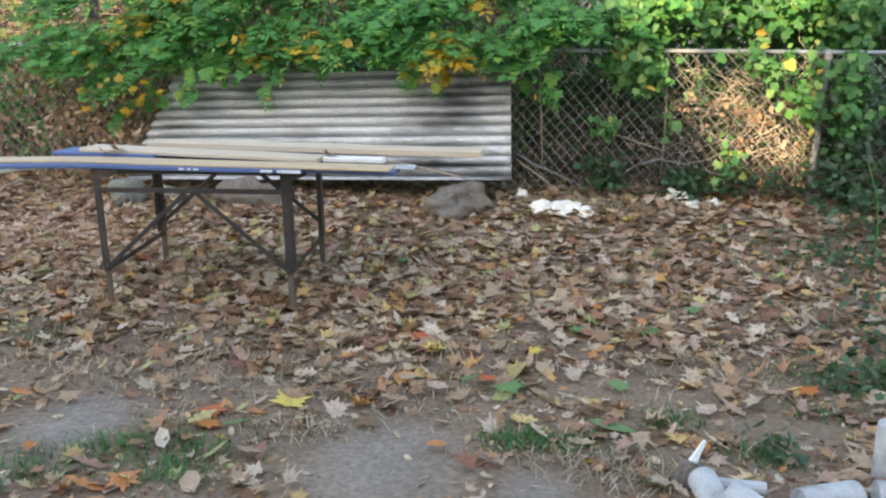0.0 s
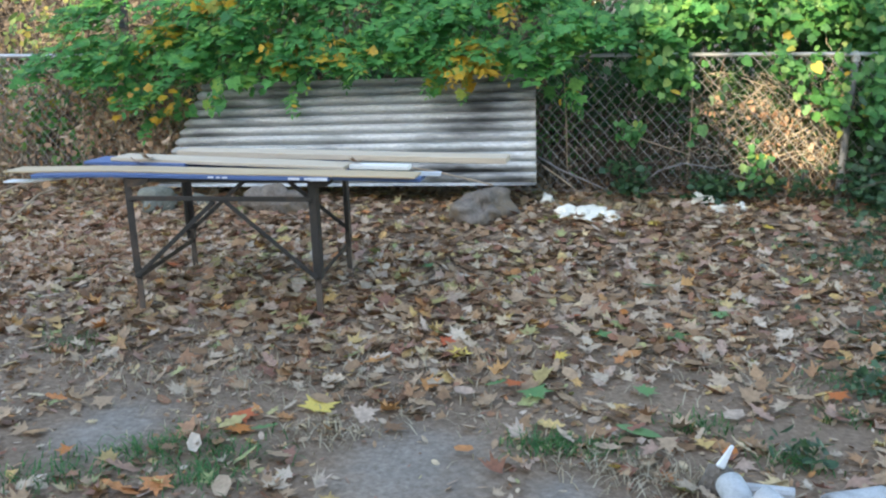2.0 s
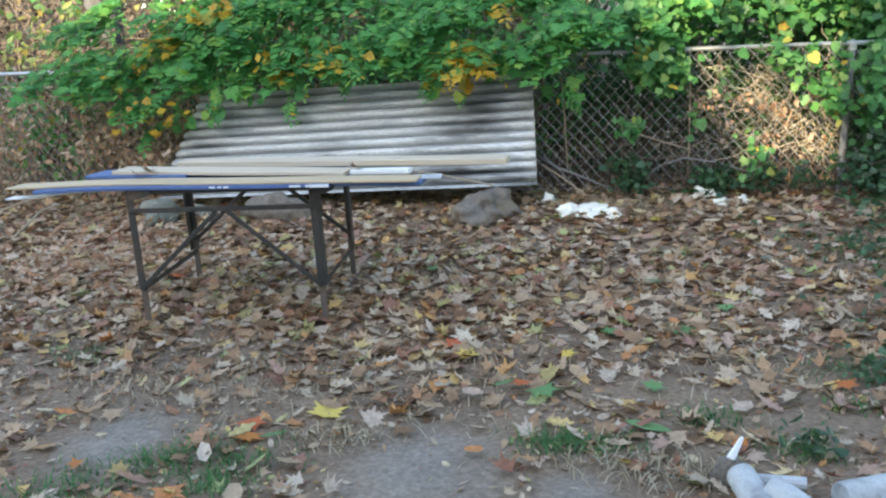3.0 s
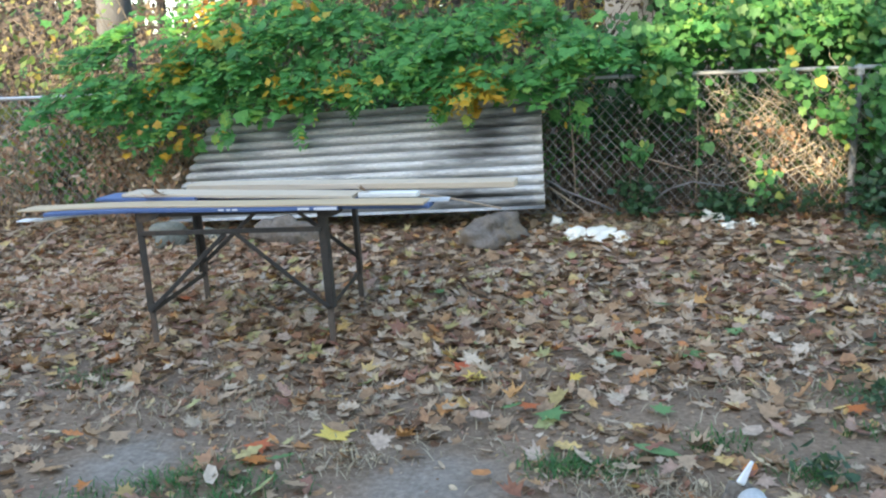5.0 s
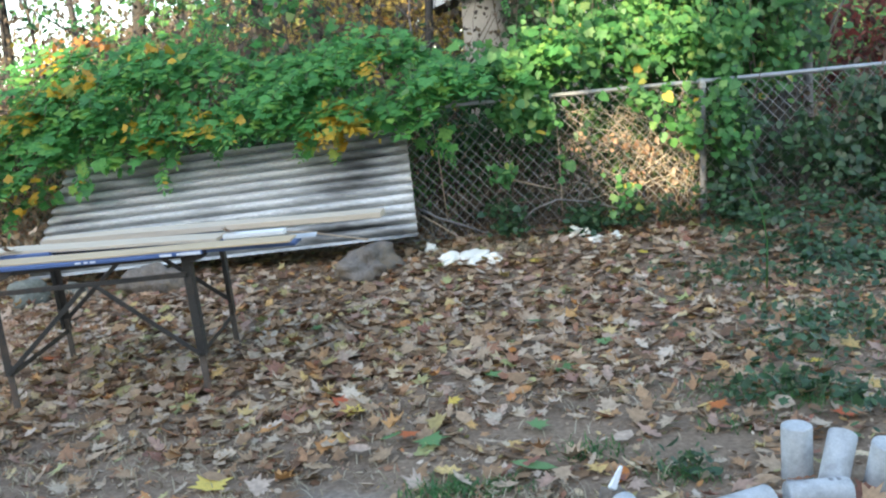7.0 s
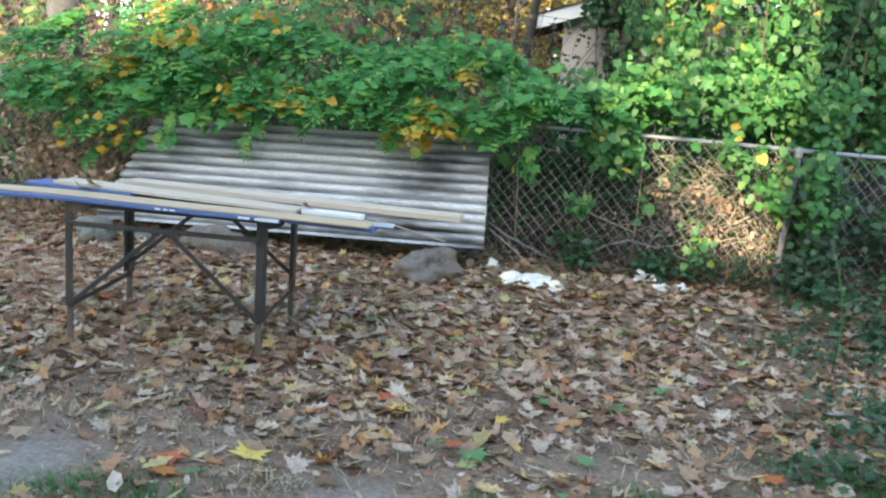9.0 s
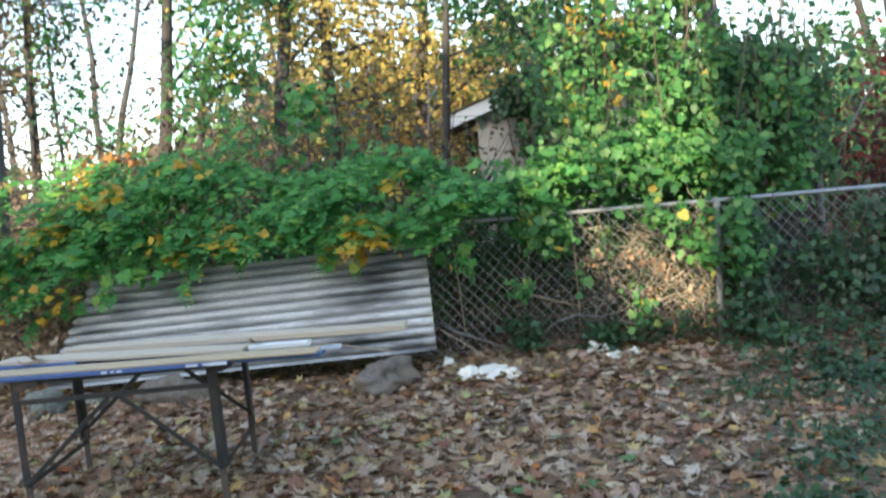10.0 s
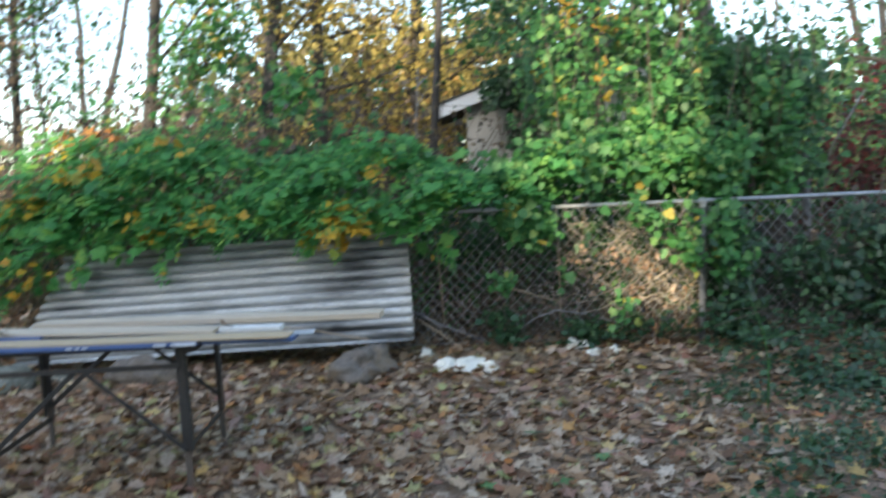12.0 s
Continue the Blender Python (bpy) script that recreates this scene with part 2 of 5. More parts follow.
# Rust-brown leaves, lightened to carry the soft sun on the left shrub.
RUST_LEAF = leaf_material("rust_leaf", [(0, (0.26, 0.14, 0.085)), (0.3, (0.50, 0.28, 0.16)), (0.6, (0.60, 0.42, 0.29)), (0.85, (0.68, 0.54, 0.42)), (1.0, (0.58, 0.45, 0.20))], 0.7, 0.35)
RED_LEAF = leaf_material("red_leaf", [(0, (0.045, 0.016, 0.014)), (0.6, (0.11, 0.028, 0.026)), (0.9, (0.24, 0.045, 0.04)), (1.0, (0.30, 0.10, 0.05))], 0.6, 0.3)
ORANGE_LEAF = leaf_material("orange_bough_leaf", [(0, (0.40, 0.15, 0.05)), (1.0, (0.52, 0.28, 0.08))], 0.6, 0.4)
GRASS = leaf_material("grass_blade", [(0, (0.03, 0.12, 0.03)), (0.7, (0.06, 0.20, 0.05)), (1.0, (0.16, 0.26, 0.08))], 0.5, 0.3)
STRAW = leaf_material("dry_grass", [(0, (0.22, 0.17, 0.11)), (0.6, (0.40, 0.33, 0.22)), (1.0, (0.52, 0.46, 0.34))], 0.7, 0.2)
BARK = surface("bark", (0.075, 0.06, 0.05), (0.19, 0.16, 0.135), 5.0, 60.0, 0.9, 0.8, stretch=(2.5, 2.5, 0.6), dist=0.03)
# Bark darkened in place of shade falling on the trunks behind the fence.
DULL_BARK = surface("dull_bark", (0.030, 0.029, 0.030), (0.080, 0.075, 0.075), 4.0, 50.0, 0.9, 0.8, stretch=(2.5, 2.5, 0.6), dist=0.03)
TRUNK_GREY = surface("bluish_grey_bark", (0.085, 0.086, 0.092), (0.17, 0.17, 0.175), 4.0, 50.0, 0.9, 0.8, stretch=(2.5, 2.5, 0.6), dist=0.03)
GREY_BARK = surface("grey_bark", (0.16, 0.155, 0.16), (0.29, 0.28, 0.275), 4.0, 50.0, 0.9, 0.7, stretch=(2.5, 2.5, 0.6), dist=0.03)
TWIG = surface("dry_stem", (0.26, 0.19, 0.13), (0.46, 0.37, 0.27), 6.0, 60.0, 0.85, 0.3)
# Dry stem colour lightened to carry the sun patch on the tangle.
SUNLIT_TWIG = surface("sunlit_pale_stem", (0.40, 0.33, 0.25), (0.62, 0.53, 0.42), 6.0, 60.0, 0.85, 0.3)
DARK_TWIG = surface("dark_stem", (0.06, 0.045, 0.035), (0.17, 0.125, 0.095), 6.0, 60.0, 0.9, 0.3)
GALV = surface("galvanised_steel", (0.38, 0.39, 0.41), (0.60, 0.61, 0.63), 9.0, 120.0, 0.38, 0.1, metallic=0.85)
# Darker than the rail's steel: shade on the posts is in this colour.
POST_STEEL = surface("shade_toned_galvanised_post", (0.20, 0.21, 0.23), (0.33, 0.34, 0.37), 6.0, 90.0, 0.6, 0.15, metallic=0.3, stain=(0.14, 0.13, 0.12), stain_scale=5.0)
WIRE = surface("galvanised_wire", (0.20, 0.20, 0.20), (0.40, 0.395, 0.385), 9.0, 120.0, 0.6, 0.1, metallic=0.25, stain=(0.13, 0.10, 0.08), stain_scale=1.3, stain_lo=0.55, stain_hi=0.7)
IRON = surface("dark_painted_iron", (0.018, 0.016, 0.015), (0.060, 0.050, 0.043), 7.0, 110.0, 0.6, 0.3, stain=(0.11, 0.07, 0.045), stain_scale=4.0, stain_lo=0.55, stain_hi=0.72)
IRON_RUST = surface("rusted_iron", (0.06, 0.048, 0.040), (0.13, 0.105, 0.088), 9.0, 110.0, 0.85, 0.4, stain=(0.15, 0.09, 0.06), stain_scale=5.0)
IRON_GREY = surface("weathered_iron", (0.020, 0.018, 0.017), (0.052, 0.046, 0.041), 7.0, 110.0, 0.65, 0.3, stain=(0.09, 0.058, 0.04), stain_scale=4.0, stain_lo=0.55, stain_hi=0.72)
FOAM_BLUE = surface("blue_insulation_board", (0.062, 0.112, 0.26), (0.092, 0.155, 0.33), 3.0, 60.0, 0.6, 0.1)
PLANK = surface("weathered_plank", (0.47, 0.385, 0.285), (0.64, 0.54, 0.42), 3.0, 60.0, 0.75, 0.35, stretch=(0.4, 9, 9), stain=(0.25, 0.20, 0.15), stain_scale=1.6, stain_lo=0.56, stain_hi=0.75, dist=0.004)
PLANK_TAN = surface("tan_board", (0.42, 0.31, 0.19), (0.60, 0.47, 0.31), 3.0, 60.0, 0.7, 0.3, stretch=(0.4, 9, 9), dist=0.004)
WHITE_WOOD = surface("white_board", (0.70, 0.70, 0.68), (0.84, 0.84, 0.81), 3.0, 60.0, 0.6, 0.15)
CONCRETE = surface("pale_concrete", (0.36, 0.375, 0.385), (0.57, 0.59, 0.605), 6.0, 130.0, 0.85, 0.35, stain=(0.24, 0.245, 0.25), stain_scale=9.0, stain_lo=0.46, stain_hi=0.72, dist=0.003)
STONE = surface("grey_stone", (0.095, 0.082, 0.070), (0.25, 0.215, 0.185), 14.0, 60.0, 0.9, 0.9, stain=(0.20, 0.15, 0.10), stain_scale=4.0, dist=0.02)
PALE_STONE = surface("pale_stone", (0.11, 0.115, 0.095), (0.25, 0.255, 0.215), 7.0, 60.0, 0.9, 0.8, stain=(0.09, 0.09, 0.07), stain_scale=4.0, dist=0.01)
FOAM_WHITE = surface("white_foam", (0.80, 0.77, 0.68), (0.90, 0.87, 0.78), 7.0, 150.0, 0.8, 0.5, stain=(0.66, 0.58, 0.38), stain_scale=5.0, stain_lo=0.58, stain_hi=0.8, dist=0.006)
PLASTER = surface("shed_plaster", (0.46, 0.45, 0.42), (0.57, 0.55, 0.51), 1.6, 40.0, 0.9, 0.4, stain=(0.29, 0.29, 0.25), stain_scale=1.3, stain_lo=0.5, stain_hi=0.75)
WHITE_PAINT = surface("white_paint", (0.68, 0.70, 0.74), (0.82, 0.84, 0.86), 4.0, 60.0, 0.5, 0.15)
ROOFING = surface("dark_roofing", (0.05, 0.05, 0.05), (0.10, 0.10, 0.10), 5.0, 80.0, 0.9, 0.4)
BLOCKER_PALE = surface("blocker_pale", (0.62, 0.60, 0.55), (0.74, 0.72, 0.67), 1.0, 30.0, 0.7, 0.2)
# Dark tone that carries the shade beyond the fence post.
SHADE_BOARD = surface("shade_toned_board", (0.075, 0.072, 0.066), (0.15, 0.145, 0.13), 4.0, 60.0, 0.85, 0.4, stretch=(6, 6, 0.6), stain=(0.06, 0.075, 0.05), stain_scale=3.0)
INK = surface("faded_ink", (0.16, 0.16, 0.17), (0.26, 0.26, 0.27), 20.0, 90.0, 0.8, 0.1)
PALE_INK = surface("pale_print", (0.62, 0.66, 0.74), (0.76, 0.79, 0.84), 20.0, 90.0, 0.7, 0.1)


def corrugated_material():
    """Weathered zinc: grey, with long streaks of dark staining and pale oxide along the ribs."""
    m = surface("corrugated_zinc", (0.29, 0.30, 0.305), (0.76, 0.775, 0.775), 3.4, 60.0, 0.42, 0.2, metallic=0.12, stretch=(0.45, 1.6, 1.6),
                stain=(0.085, 0.088, 0.09), stain_scale=1.5, stain_lo=0.47, stain_hi=0.66)
    return m


ZINC = corrugated_material()


# ---- leaf shapes: outline round a centre, unit length ----
def fan(outline, curl=0.15, fold=0.12):
    pts = [(0.0, 0.0, 0.0)]
    for x, y in outline:
        pts.append((x, y, fold * abs(y) + curl * (x * x - 0.3 * y * y)))
    k = len(outline)
    return np.array(pts), np.array([(0, 1 + i, 1 + (i + 1) % k) for i in range(k)])


def lobed(tips, inner):
    out = []
    for (a, r), (b, s) in zip(tips, inner):
        out.append((r * math.cos(radians(a)), r * math.sin(radians(a))))
        out.append((s * math.cos(radians(b)), s * math.sin(radians(b))))
    return out


MAPLE = fan(lobed([(0, 0.62), (22, 0.40), (50, 0.56), (78, 0.36), (112, 0.46), (180, 0.22), (248, 0.46), (282, 0.36), (310, 0.56), (338, 0.40)],
                  [(12, 0.34), (34, 0.27), (64, 0.30), (92, 0.25), (150, 0.20), (210, 0.20), (268, 0.25), (296, 0.30), (326, 0.27), (348, 0.34)]))
MAPLE_CURLED = (MAPLE[0] * (1, 0.72, 1) + np.c_[np.zeros((len(MAPLE[0]), 2)), 0.5 * np.abs(MAPLE[0][:, 1]) ** 1.3 + 0.25 * MAPLE[0][:, 0] ** 2], MAPLE[1])
OAK = fan([(0.55, 0), (0.42, 0.14), (0.30, 0.10), (0.18, 0.22), (0.05, 0.12), (-0.10, 0.22), (-0.25, 0.09), (-0.45, 0.05), (-0.45, -0.05), (-0.25, -0.09),
           (-0.10, -0.22), (0.05, -0.12), (0.18, -0.22), (0.30, -0.10), (0.42, -0.14)], 0.3, 0.35)
OVAL = fan([(0.5, 0), (0.32, 0.17), (0.05, 0.26), (-0.25, 0.20), (-0.48, 0), (-0.25, -0.20), (0.05, -0.26), (0.32, -0.17)], 0.2, 0.2)
SCRAP = fan([(0.4, 0.05), (0.12, 0.26), (-0.25, 0.20), (-0.42, -0.06), (-0.05, -0.24), (0.25, -0.18)], 0.35, 0.3)
HEART = fan([(0.55, 0), (0.30, 0.24), (0.0, 0.36), (-0.28, 0.30), (-0.36, 0.13), (-0.25, 0), (-0.36, -0.13), (-0.28, -0.30), (0.0, -0.36), (0.30, -0.24)], -0.15, 0.18)
VINE5 = fan(lobed([(0, 0.58), (48, 0.50), (105, 0.42), (180, 0.16), (255, 0.42), (312, 0.50)], [(24, 0.34), (76, 0.33), (140, 0.26), (220, 0.26), (284, 0.33), (336, 0.34)]), -0.2, 0.15)
LANCE = fan([(0.55, 0), (0.2, 0.13), (-0.2, 0.12), (-0.5, 0), (-0.2, -0.12), (0.2, -0.13)], -0.3, 0.3)


def pinnate(pairs=4):
    """A feather-like leaf of toothed leaflets along a stalk."""
    vs, ts, n = [], [], 0
    spots = [(-0.38 + 0.22 * i, s) for i in range(pairs) for s in (-1, 1)] + [(0.46, 0)]
    for x, side in spots:
        a = radians(62 * side)
        v, t = LANCE
        v = v * (0.34, 0.50, 0.4) + (0.17, 0, 0)
        w = np.c_[v[:, 0] * math.cos(a) - v[:, 1] * math.sin(a) + x, v[:, 0] * math.sin(a) + v[:, 1] * math.cos(a), v[:, 2] - 0.25 * (x + 0.4) ** 2]
        vs.append(w)
        ts.append(t + n)
        n += len(v)
    return np.concatenate(vs), np.concatenate(ts)


PINNATE = pinnate()


def leaf_arrays(pos, normal, tip, size, shapes):
    """Leaves at pos, facing normal, tips towards tip (all n x 3), as one array of vertices and one of triangles."""
    n = len(pos)
    z = normal / np.linalg.norm(normal, axis=1, keepdims=True)
    x = tip - (tip * z).sum(1, keepdims=True) * z
    x /= np.linalg.norm(x, axis=1, keepdims=True) + 1e-9
    y = np.cross(z, x)
    frame3 = np.stack([x, y, z], 1)
    which = rng.integers(0, len(shapes), n)
    vs, ts, off = [], [], 0
    for s, (tv, tt) in enumerate(shapes):
        idx = np.nonzero(which == s)[0]
        if not len(idx):
            continue
        local = tv[None] * size[idx, None, None]
        local = local * np.stack([np.ones(len(idx)), rng.uniform(0.75, 1.1, len(idx)), rng.uniform(-0.5, 1.7, len(idx))], 1)[:, None]
        v = np.einsum("nkc,ncd->nkd", local, frame3[idx]) + pos[idx, None]
        vs.append(v.reshape(-1, 3))
        ts.append((tt[None] + (off + np.arange(len(idx)) * len(tv))[:, None, None]).reshape(-1, 3))
        off += len(idx) * len(tv)
    return np.concatenate(vs), np.concatenate(ts)


def leaf_mass(name, pos, size, shapes, mat, parent=None, face=(0, -0.6, 0.6), spread=0.6, droop=0.7):
    n = len(pos)
    normal = np.array(face) + rng.normal(0, spread, (n, 3))
    tip = np.array((0, -0.2, -1)) * droop + rng.normal(0, 0.6, (n, 3))
    v, t = leaf_arrays(np.asarray(pos), normal, tip, size, shapes)
    ob = new(name, tri_mesh(name, v, t, mat))
    if parent:
        ob.parent = parent
    ob["kind"] = "stuff"
    return ob


def clumped(n, clumps, spread):
    """n points in clumps: centres and a normal spread."""
    c = np.asarray(clumps)[rng.integers(0, len(clumps), n)]
    return c + rng.normal(0, 1, (n, 3)) * np.asarray(spread)


# ---- ground ----
def build_ground():
    def steps(lo, a, b, hi, fine, n):
        far1 = lo + (a - lo) * (1 - np.linspace(1, 0, n, endpoint=False) ** 2.2)
        far2 = b + (hi - b) * np.linspace(0, 1, n + 1)[1:] ** 2.2
        return np.r_[far1, np.arange(a, b + 1e-6, fine), far2]

    xs, ys = steps(-400, -6, 6, 400, 0.09, 14), steps(-60, 1.5, 9.5, 900, 0.09, 14)
    verts = [(x, y, ground_z(x, y)) for y in ys for x in xs]
    w = len(xs)
    faces = [(j * w + i, j * w + i + 1, (j + 1) * w + i + 1, (j + 1) * w + i) for j in range(len(ys) - 1) for i in range(w - 1)]
    me = bpy.data.meshes.new("ground")
    me.from_pydata(verts, [], faces)
    me.materials.append(SOIL)
    me.polygons.foreach_set("use_smooth", [True] * len(me.polygons))
    return tagged(new("ground", me), "brown leaf-strewn soil with patches of packed grey dirt", "ground", kind="structure")


ground = build_ground()


# ---- unseen walls added behind the camera to shape the sun ----
def build_sun_blockers():
    """Unseen walls added to block the low sun; stepped heights place the lit patches."""
    h = empty("sun_block_wall", "unseen added walls whose stepped tops shape the low sun", "wall", kind="structure")
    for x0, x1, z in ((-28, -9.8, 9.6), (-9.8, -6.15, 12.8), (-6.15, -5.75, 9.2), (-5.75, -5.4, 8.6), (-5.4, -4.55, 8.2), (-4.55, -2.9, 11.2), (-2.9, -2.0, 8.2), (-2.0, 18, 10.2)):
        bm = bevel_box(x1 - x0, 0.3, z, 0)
        part("wall", moved(bm, pose((x0 + x1) / 2, -9.0, z / 2)), BLOCKER_PALE, h)


build_sun_blockers()


# ---- chain-link fence ----
FENCE_Y, RAIL_Z = 7.8, 1.285


def build_fence():
    fence = empty("chain_link_fence", "galvanised chain-link fence overgrown with vines", "fence")
    part("top_rail", Buf().tube([(-9, FENCE_Y, RAIL_Z), (-3, FENCE_Y, RAIL_Z - 0.006), (0, FENCE_Y, RAIL_Z), (2.37, FENCE_Y, RAIL_Z + 0.004), (9, FENCE_Y, RAIL_Z + 0.03)], 0.018, 10), GALV, fence)
    for x in (-5.85, -0.37, 2.375, 5.12):
        z0 = ground_z(x, FENCE_Y) - 0.05
        p = part("post", Buf().tube([(x - 0.03, FENCE_Y + 0.01, z0), (x, FENCE_Y + 0.01, RAIL_Z - 0.02)], 0.027, 12), POST_STEEL, fence)
        cap = Buf().tube([(x, FENCE_Y + 0.01, RAIL_Z - 0.05), (x, FENCE_Y + 0.01, RAIL_Z + 0.01), (x, FENCE_Y + 0.01, RAIL_Z + 0.03)], [0.034, 0.034, 0.018], 12)
        part("post_cap", cap, GALV, p)
    wire = Buf()
    low, high, pitch = 0.17, RAIL_Z - 0.012, 0.093
    rise = high - low
    run = rise * 0.92
    for k in range(int((15 + run) / pitch)):
        x = -7.5 - run + k * pitch
        for s, dy in ((1, 0.0016), (-1, -0.0016)):
            a = x if s > 0 else x + run
            pts = [(a + s * run * f + 0.006 * math.sin(9 * f + k), FENCE_Y - 0.026 + dy + 0.012 * noise.noise((x * 0.8, f * 2, 0)), low + rise * f) for f in (0, 0.25, 0.5, 0.75, 1)]
            wire.tube(pts, 0.0026, 3, cap=False)
    tagged(part("wire_mesh", wire, WIRE, fence), kind="stuff")
    part("bottom_wire", Buf().tube([(-9, FENCE_Y - 0.03, 0.19), (0, FENCE_Y - 0.03, 0.185), (9, FENCE_Y - 0.03, 0.19)], 0.0025, 4), WIRE, fence)
    for x in (-4.6, -2.1, -1.4, 0.62, 1.18, 1.75, 3.0, 3.6):
        pts = [(x, FENCE_Y + 0.026 * math.cos(a), RAIL_Z + 0.026 * math.sin(a)) for a in np.linspace(0, 2 * math.pi, 9)]
        part("tie_wire", Buf().tube(pts, 0.0025, 4), WIRE, fence)


build_fence()


# ---- corrugated sheet leaning on the fence ----
def build_sheet():
    thing = empty("corrugated_sheet", "weathered grey corrugated zinc sheet leaning on the fence", "metal sheet")

    def sheet(x0, x1, skew, b, t, ribs, name):
        (y0, z0), (y1, z1) = b, t
        side = Vector((0, y1 - y0, z1 - z0))
        nrm = Vector((0, -side.z, side.y)).normalized()
        rows, cols = ribs * 16 + 1, 24
        v, f = [], []
        for layer in (0, 1):
            for i in range(rows):
                u = i / (rows - 1)
                for j in range(cols + 1):
                    q = j / cols
                    left = x0 + skew * u + 0.012 * math.sin(u * ribs * 2 * math.pi)
                    x = left + (x1 - 0.055 * u - left) * q
                    turn = u * ribs * 2 * math.pi
                    groove = math.exp(-(((u * ribs) % 1.0 - 0.5) / 0.10) ** 2)
                    wave = 0.008 * math.cos(turn) - 0.060 * groove + 0.012 * noise.noise((x * 0.7, u * 1.5, 4))
                    p = Vector((x, y0, z0)) + side * u + nrm * (wave - 0.0012 * layer)
                    p.z -= (0.030 + 0.007 * u) * (x1 - x)
                    v.append(p)
        n = rows * (cols + 1)
        for i in range(rows - 1):
            for j in range(cols):
                a = i * (cols + 1) + j
                f.append((a, a + 1, a + cols + 2, a + cols + 1))
                f.append((n + a, n + a + cols + 1, n + a + cols + 2, n + a + 1))
        for j in range(cols):
            for a in (j, (rows - 1) * (cols + 1) + j):
                f.append((a, a + 1, n + a + 1, n + a))
        for i in range(rows - 1):
            for j in (0, cols):
                a = i * (cols + 1) + j
                f.append((a, a + cols + 1, n + a + cols + 1, n + a))
        buf = Buf()
        buf.v, buf.f = v, f
        return part(name, buf.mesh(name, ZINC, True), ZINC, thing)

    sheet(-3.24, 0.0, 0.32, (7.33, 0.295), (7.70, 1.145), 11, "sheet")
    # nails with pale washers
    for x, u in ((-2.6, 0.55), (-1.9, 0.72), (-1.25, 0.8), (-1.05, 0.45), (-0.4, 0.86), (-2.2, 0.3), (-0.75, 0.62)):
        p = Vector((x, 7.33 + 0.37 * u - 0.020, 0.285 + 0.86 * u + (0.030 + 0.007 * u) * x))
        part("nail", Buf().tube([p, p + Vector((0, -0.010, 0.004))], [0.008, 0.005], 8), GALV, thing)


build_sheet()


# ---- work table ----
LEGS = {"fl": (-1.91, 4.67), "fr": (-0.945, 4.79), "bl": (-2.055, 5.62), "br": (-1.04, 5.69)}


def build_table():
    table = empty("work_table", "dark iron trestle table frame with diagonal braces on the leaves", "table", at=(0, 0, 0))
    top = 0.735
    for key, (x, y) in LEGS.items():
        z0 = ground_z(x, y) - 0.02
        mat = IRON_GREY if key[0] == "f" else IRON
        sx = 1 if key[1] == "l" else -1
        sy = 1 if key[0] == "f" else -1
        lean = Matrix.Shear("XY", 4, (-0.030, 0.0))
        joint = 0.19
        leg = part("leg", moved(moved(bevel_box(0.041, 0.006, top - joint, 0.0015), lean), pose(x - 0.014, y, (top + joint) / 2)), mat, table)
        part("flange", moved(moved(bevel_box(0.006, 0.046, top - joint, 0.0015), lean), pose(x - 0.014 - sx * 0.020, y + sy * 0.0265, (top + joint) / 2)), mat, leg)
        foot = bmesh.new()
        bmesh.ops.create_cube(foot, size=1.0)
        bmesh.ops.scale(foot, vec=(0.034, 0.012, joint + 0.06 - z0), verts=foot.verts)
        bmesh.ops.bevel(foot, geom=foot.edges[:], offset=0.002, segments=1, affect="EDGES")
        moved(moved(foot, lean), pose(x - 0.0045, y + sy * 0.0105, (joint + 0.06 + z0) / 2))
        part("lower_leg", foot, IRON_RUST, leg, "rusted dusty lower leg")
    P = {k: Vector((x, y, 0)) for k, (x, y) in LEGS.items()}

    def at(key, z, dy=0.0):
        return P[key] + Vector((-0.030 * z, dy, z))

    # upper rails
    part("front_rail", bar_between(at("fl", 0.625, -0.012), at("fr", 0.625, -0.012), 0.010, 0.027), IRON_GREY, table)
    part("back_rail", bar_between(at("bl", 0.70, 0.012), at("br", 0.70, 0.012), 0.010, 0.034), IRON, table)
    for a, b in (("fl", "bl"), ("fr", "br")):
        part("side_rail", bar_between(at(a, 0.70), at(b, 0.70), 0.03, 0.008), IRON, table)
        part("side_stretcher", bar_between(at(a, 0.195, 0.012), at(b, 0.175, -0.012), 0.006, 0.030), IRON, table)
    part("top_rail", bar_between(at("fl", 0.722), at("fr", 0.722), 0.03, 0.022), IRON, table)
    mid = at("fl", 0.612, -0.02).lerp(at("fr", 0.612, -0.02), 0.5)
    for key in ("fl", "fr"):
        part("brace", bar_between(at(key, 0.20, -0.012), mid + Vector((0.03 if key == "fr" else -0.03, 0.01, 0)), 0.006, 0.025), IRON_GREY, table)
    midb = at("bl", 0.70, 0.02).lerp(at("br", 0.70, 0.02), 0.5)
    for key, o in (("bl", 0.015), ("br", -0.035)):
        part("brace", bar_between(at(key, 0.25 if key == "bl" else 0.26, 0.016), midb + Vector((o, 0, 0)), 0.006, 0.027), IRON, table)
    # curved corner gussets under the top
    for key, s in (("fl", 1), ("fr", 1), ("bl", 1), ("br", -1)):
        x, y = LEGS[key]
        v, k = [], 9
        for layer in (0, 1):
            v.append(Vector((x - 0.02, y - 0.008 + 0.012 * layer, top)))
            for i in range(k):
                a = math.pi / 2 * i / (k - 1)
                v.append(Vector((x - 0.02 + s * 0.125 * math.cos(a), y - 0.008 + 0.012 * layer, top - 0.052 * math.sin(a))))
        f = [tuple([0] + list(range(1, k + 1))), tuple([k + 1] + list(range(2 * k + 1, k + 1, -1)))]
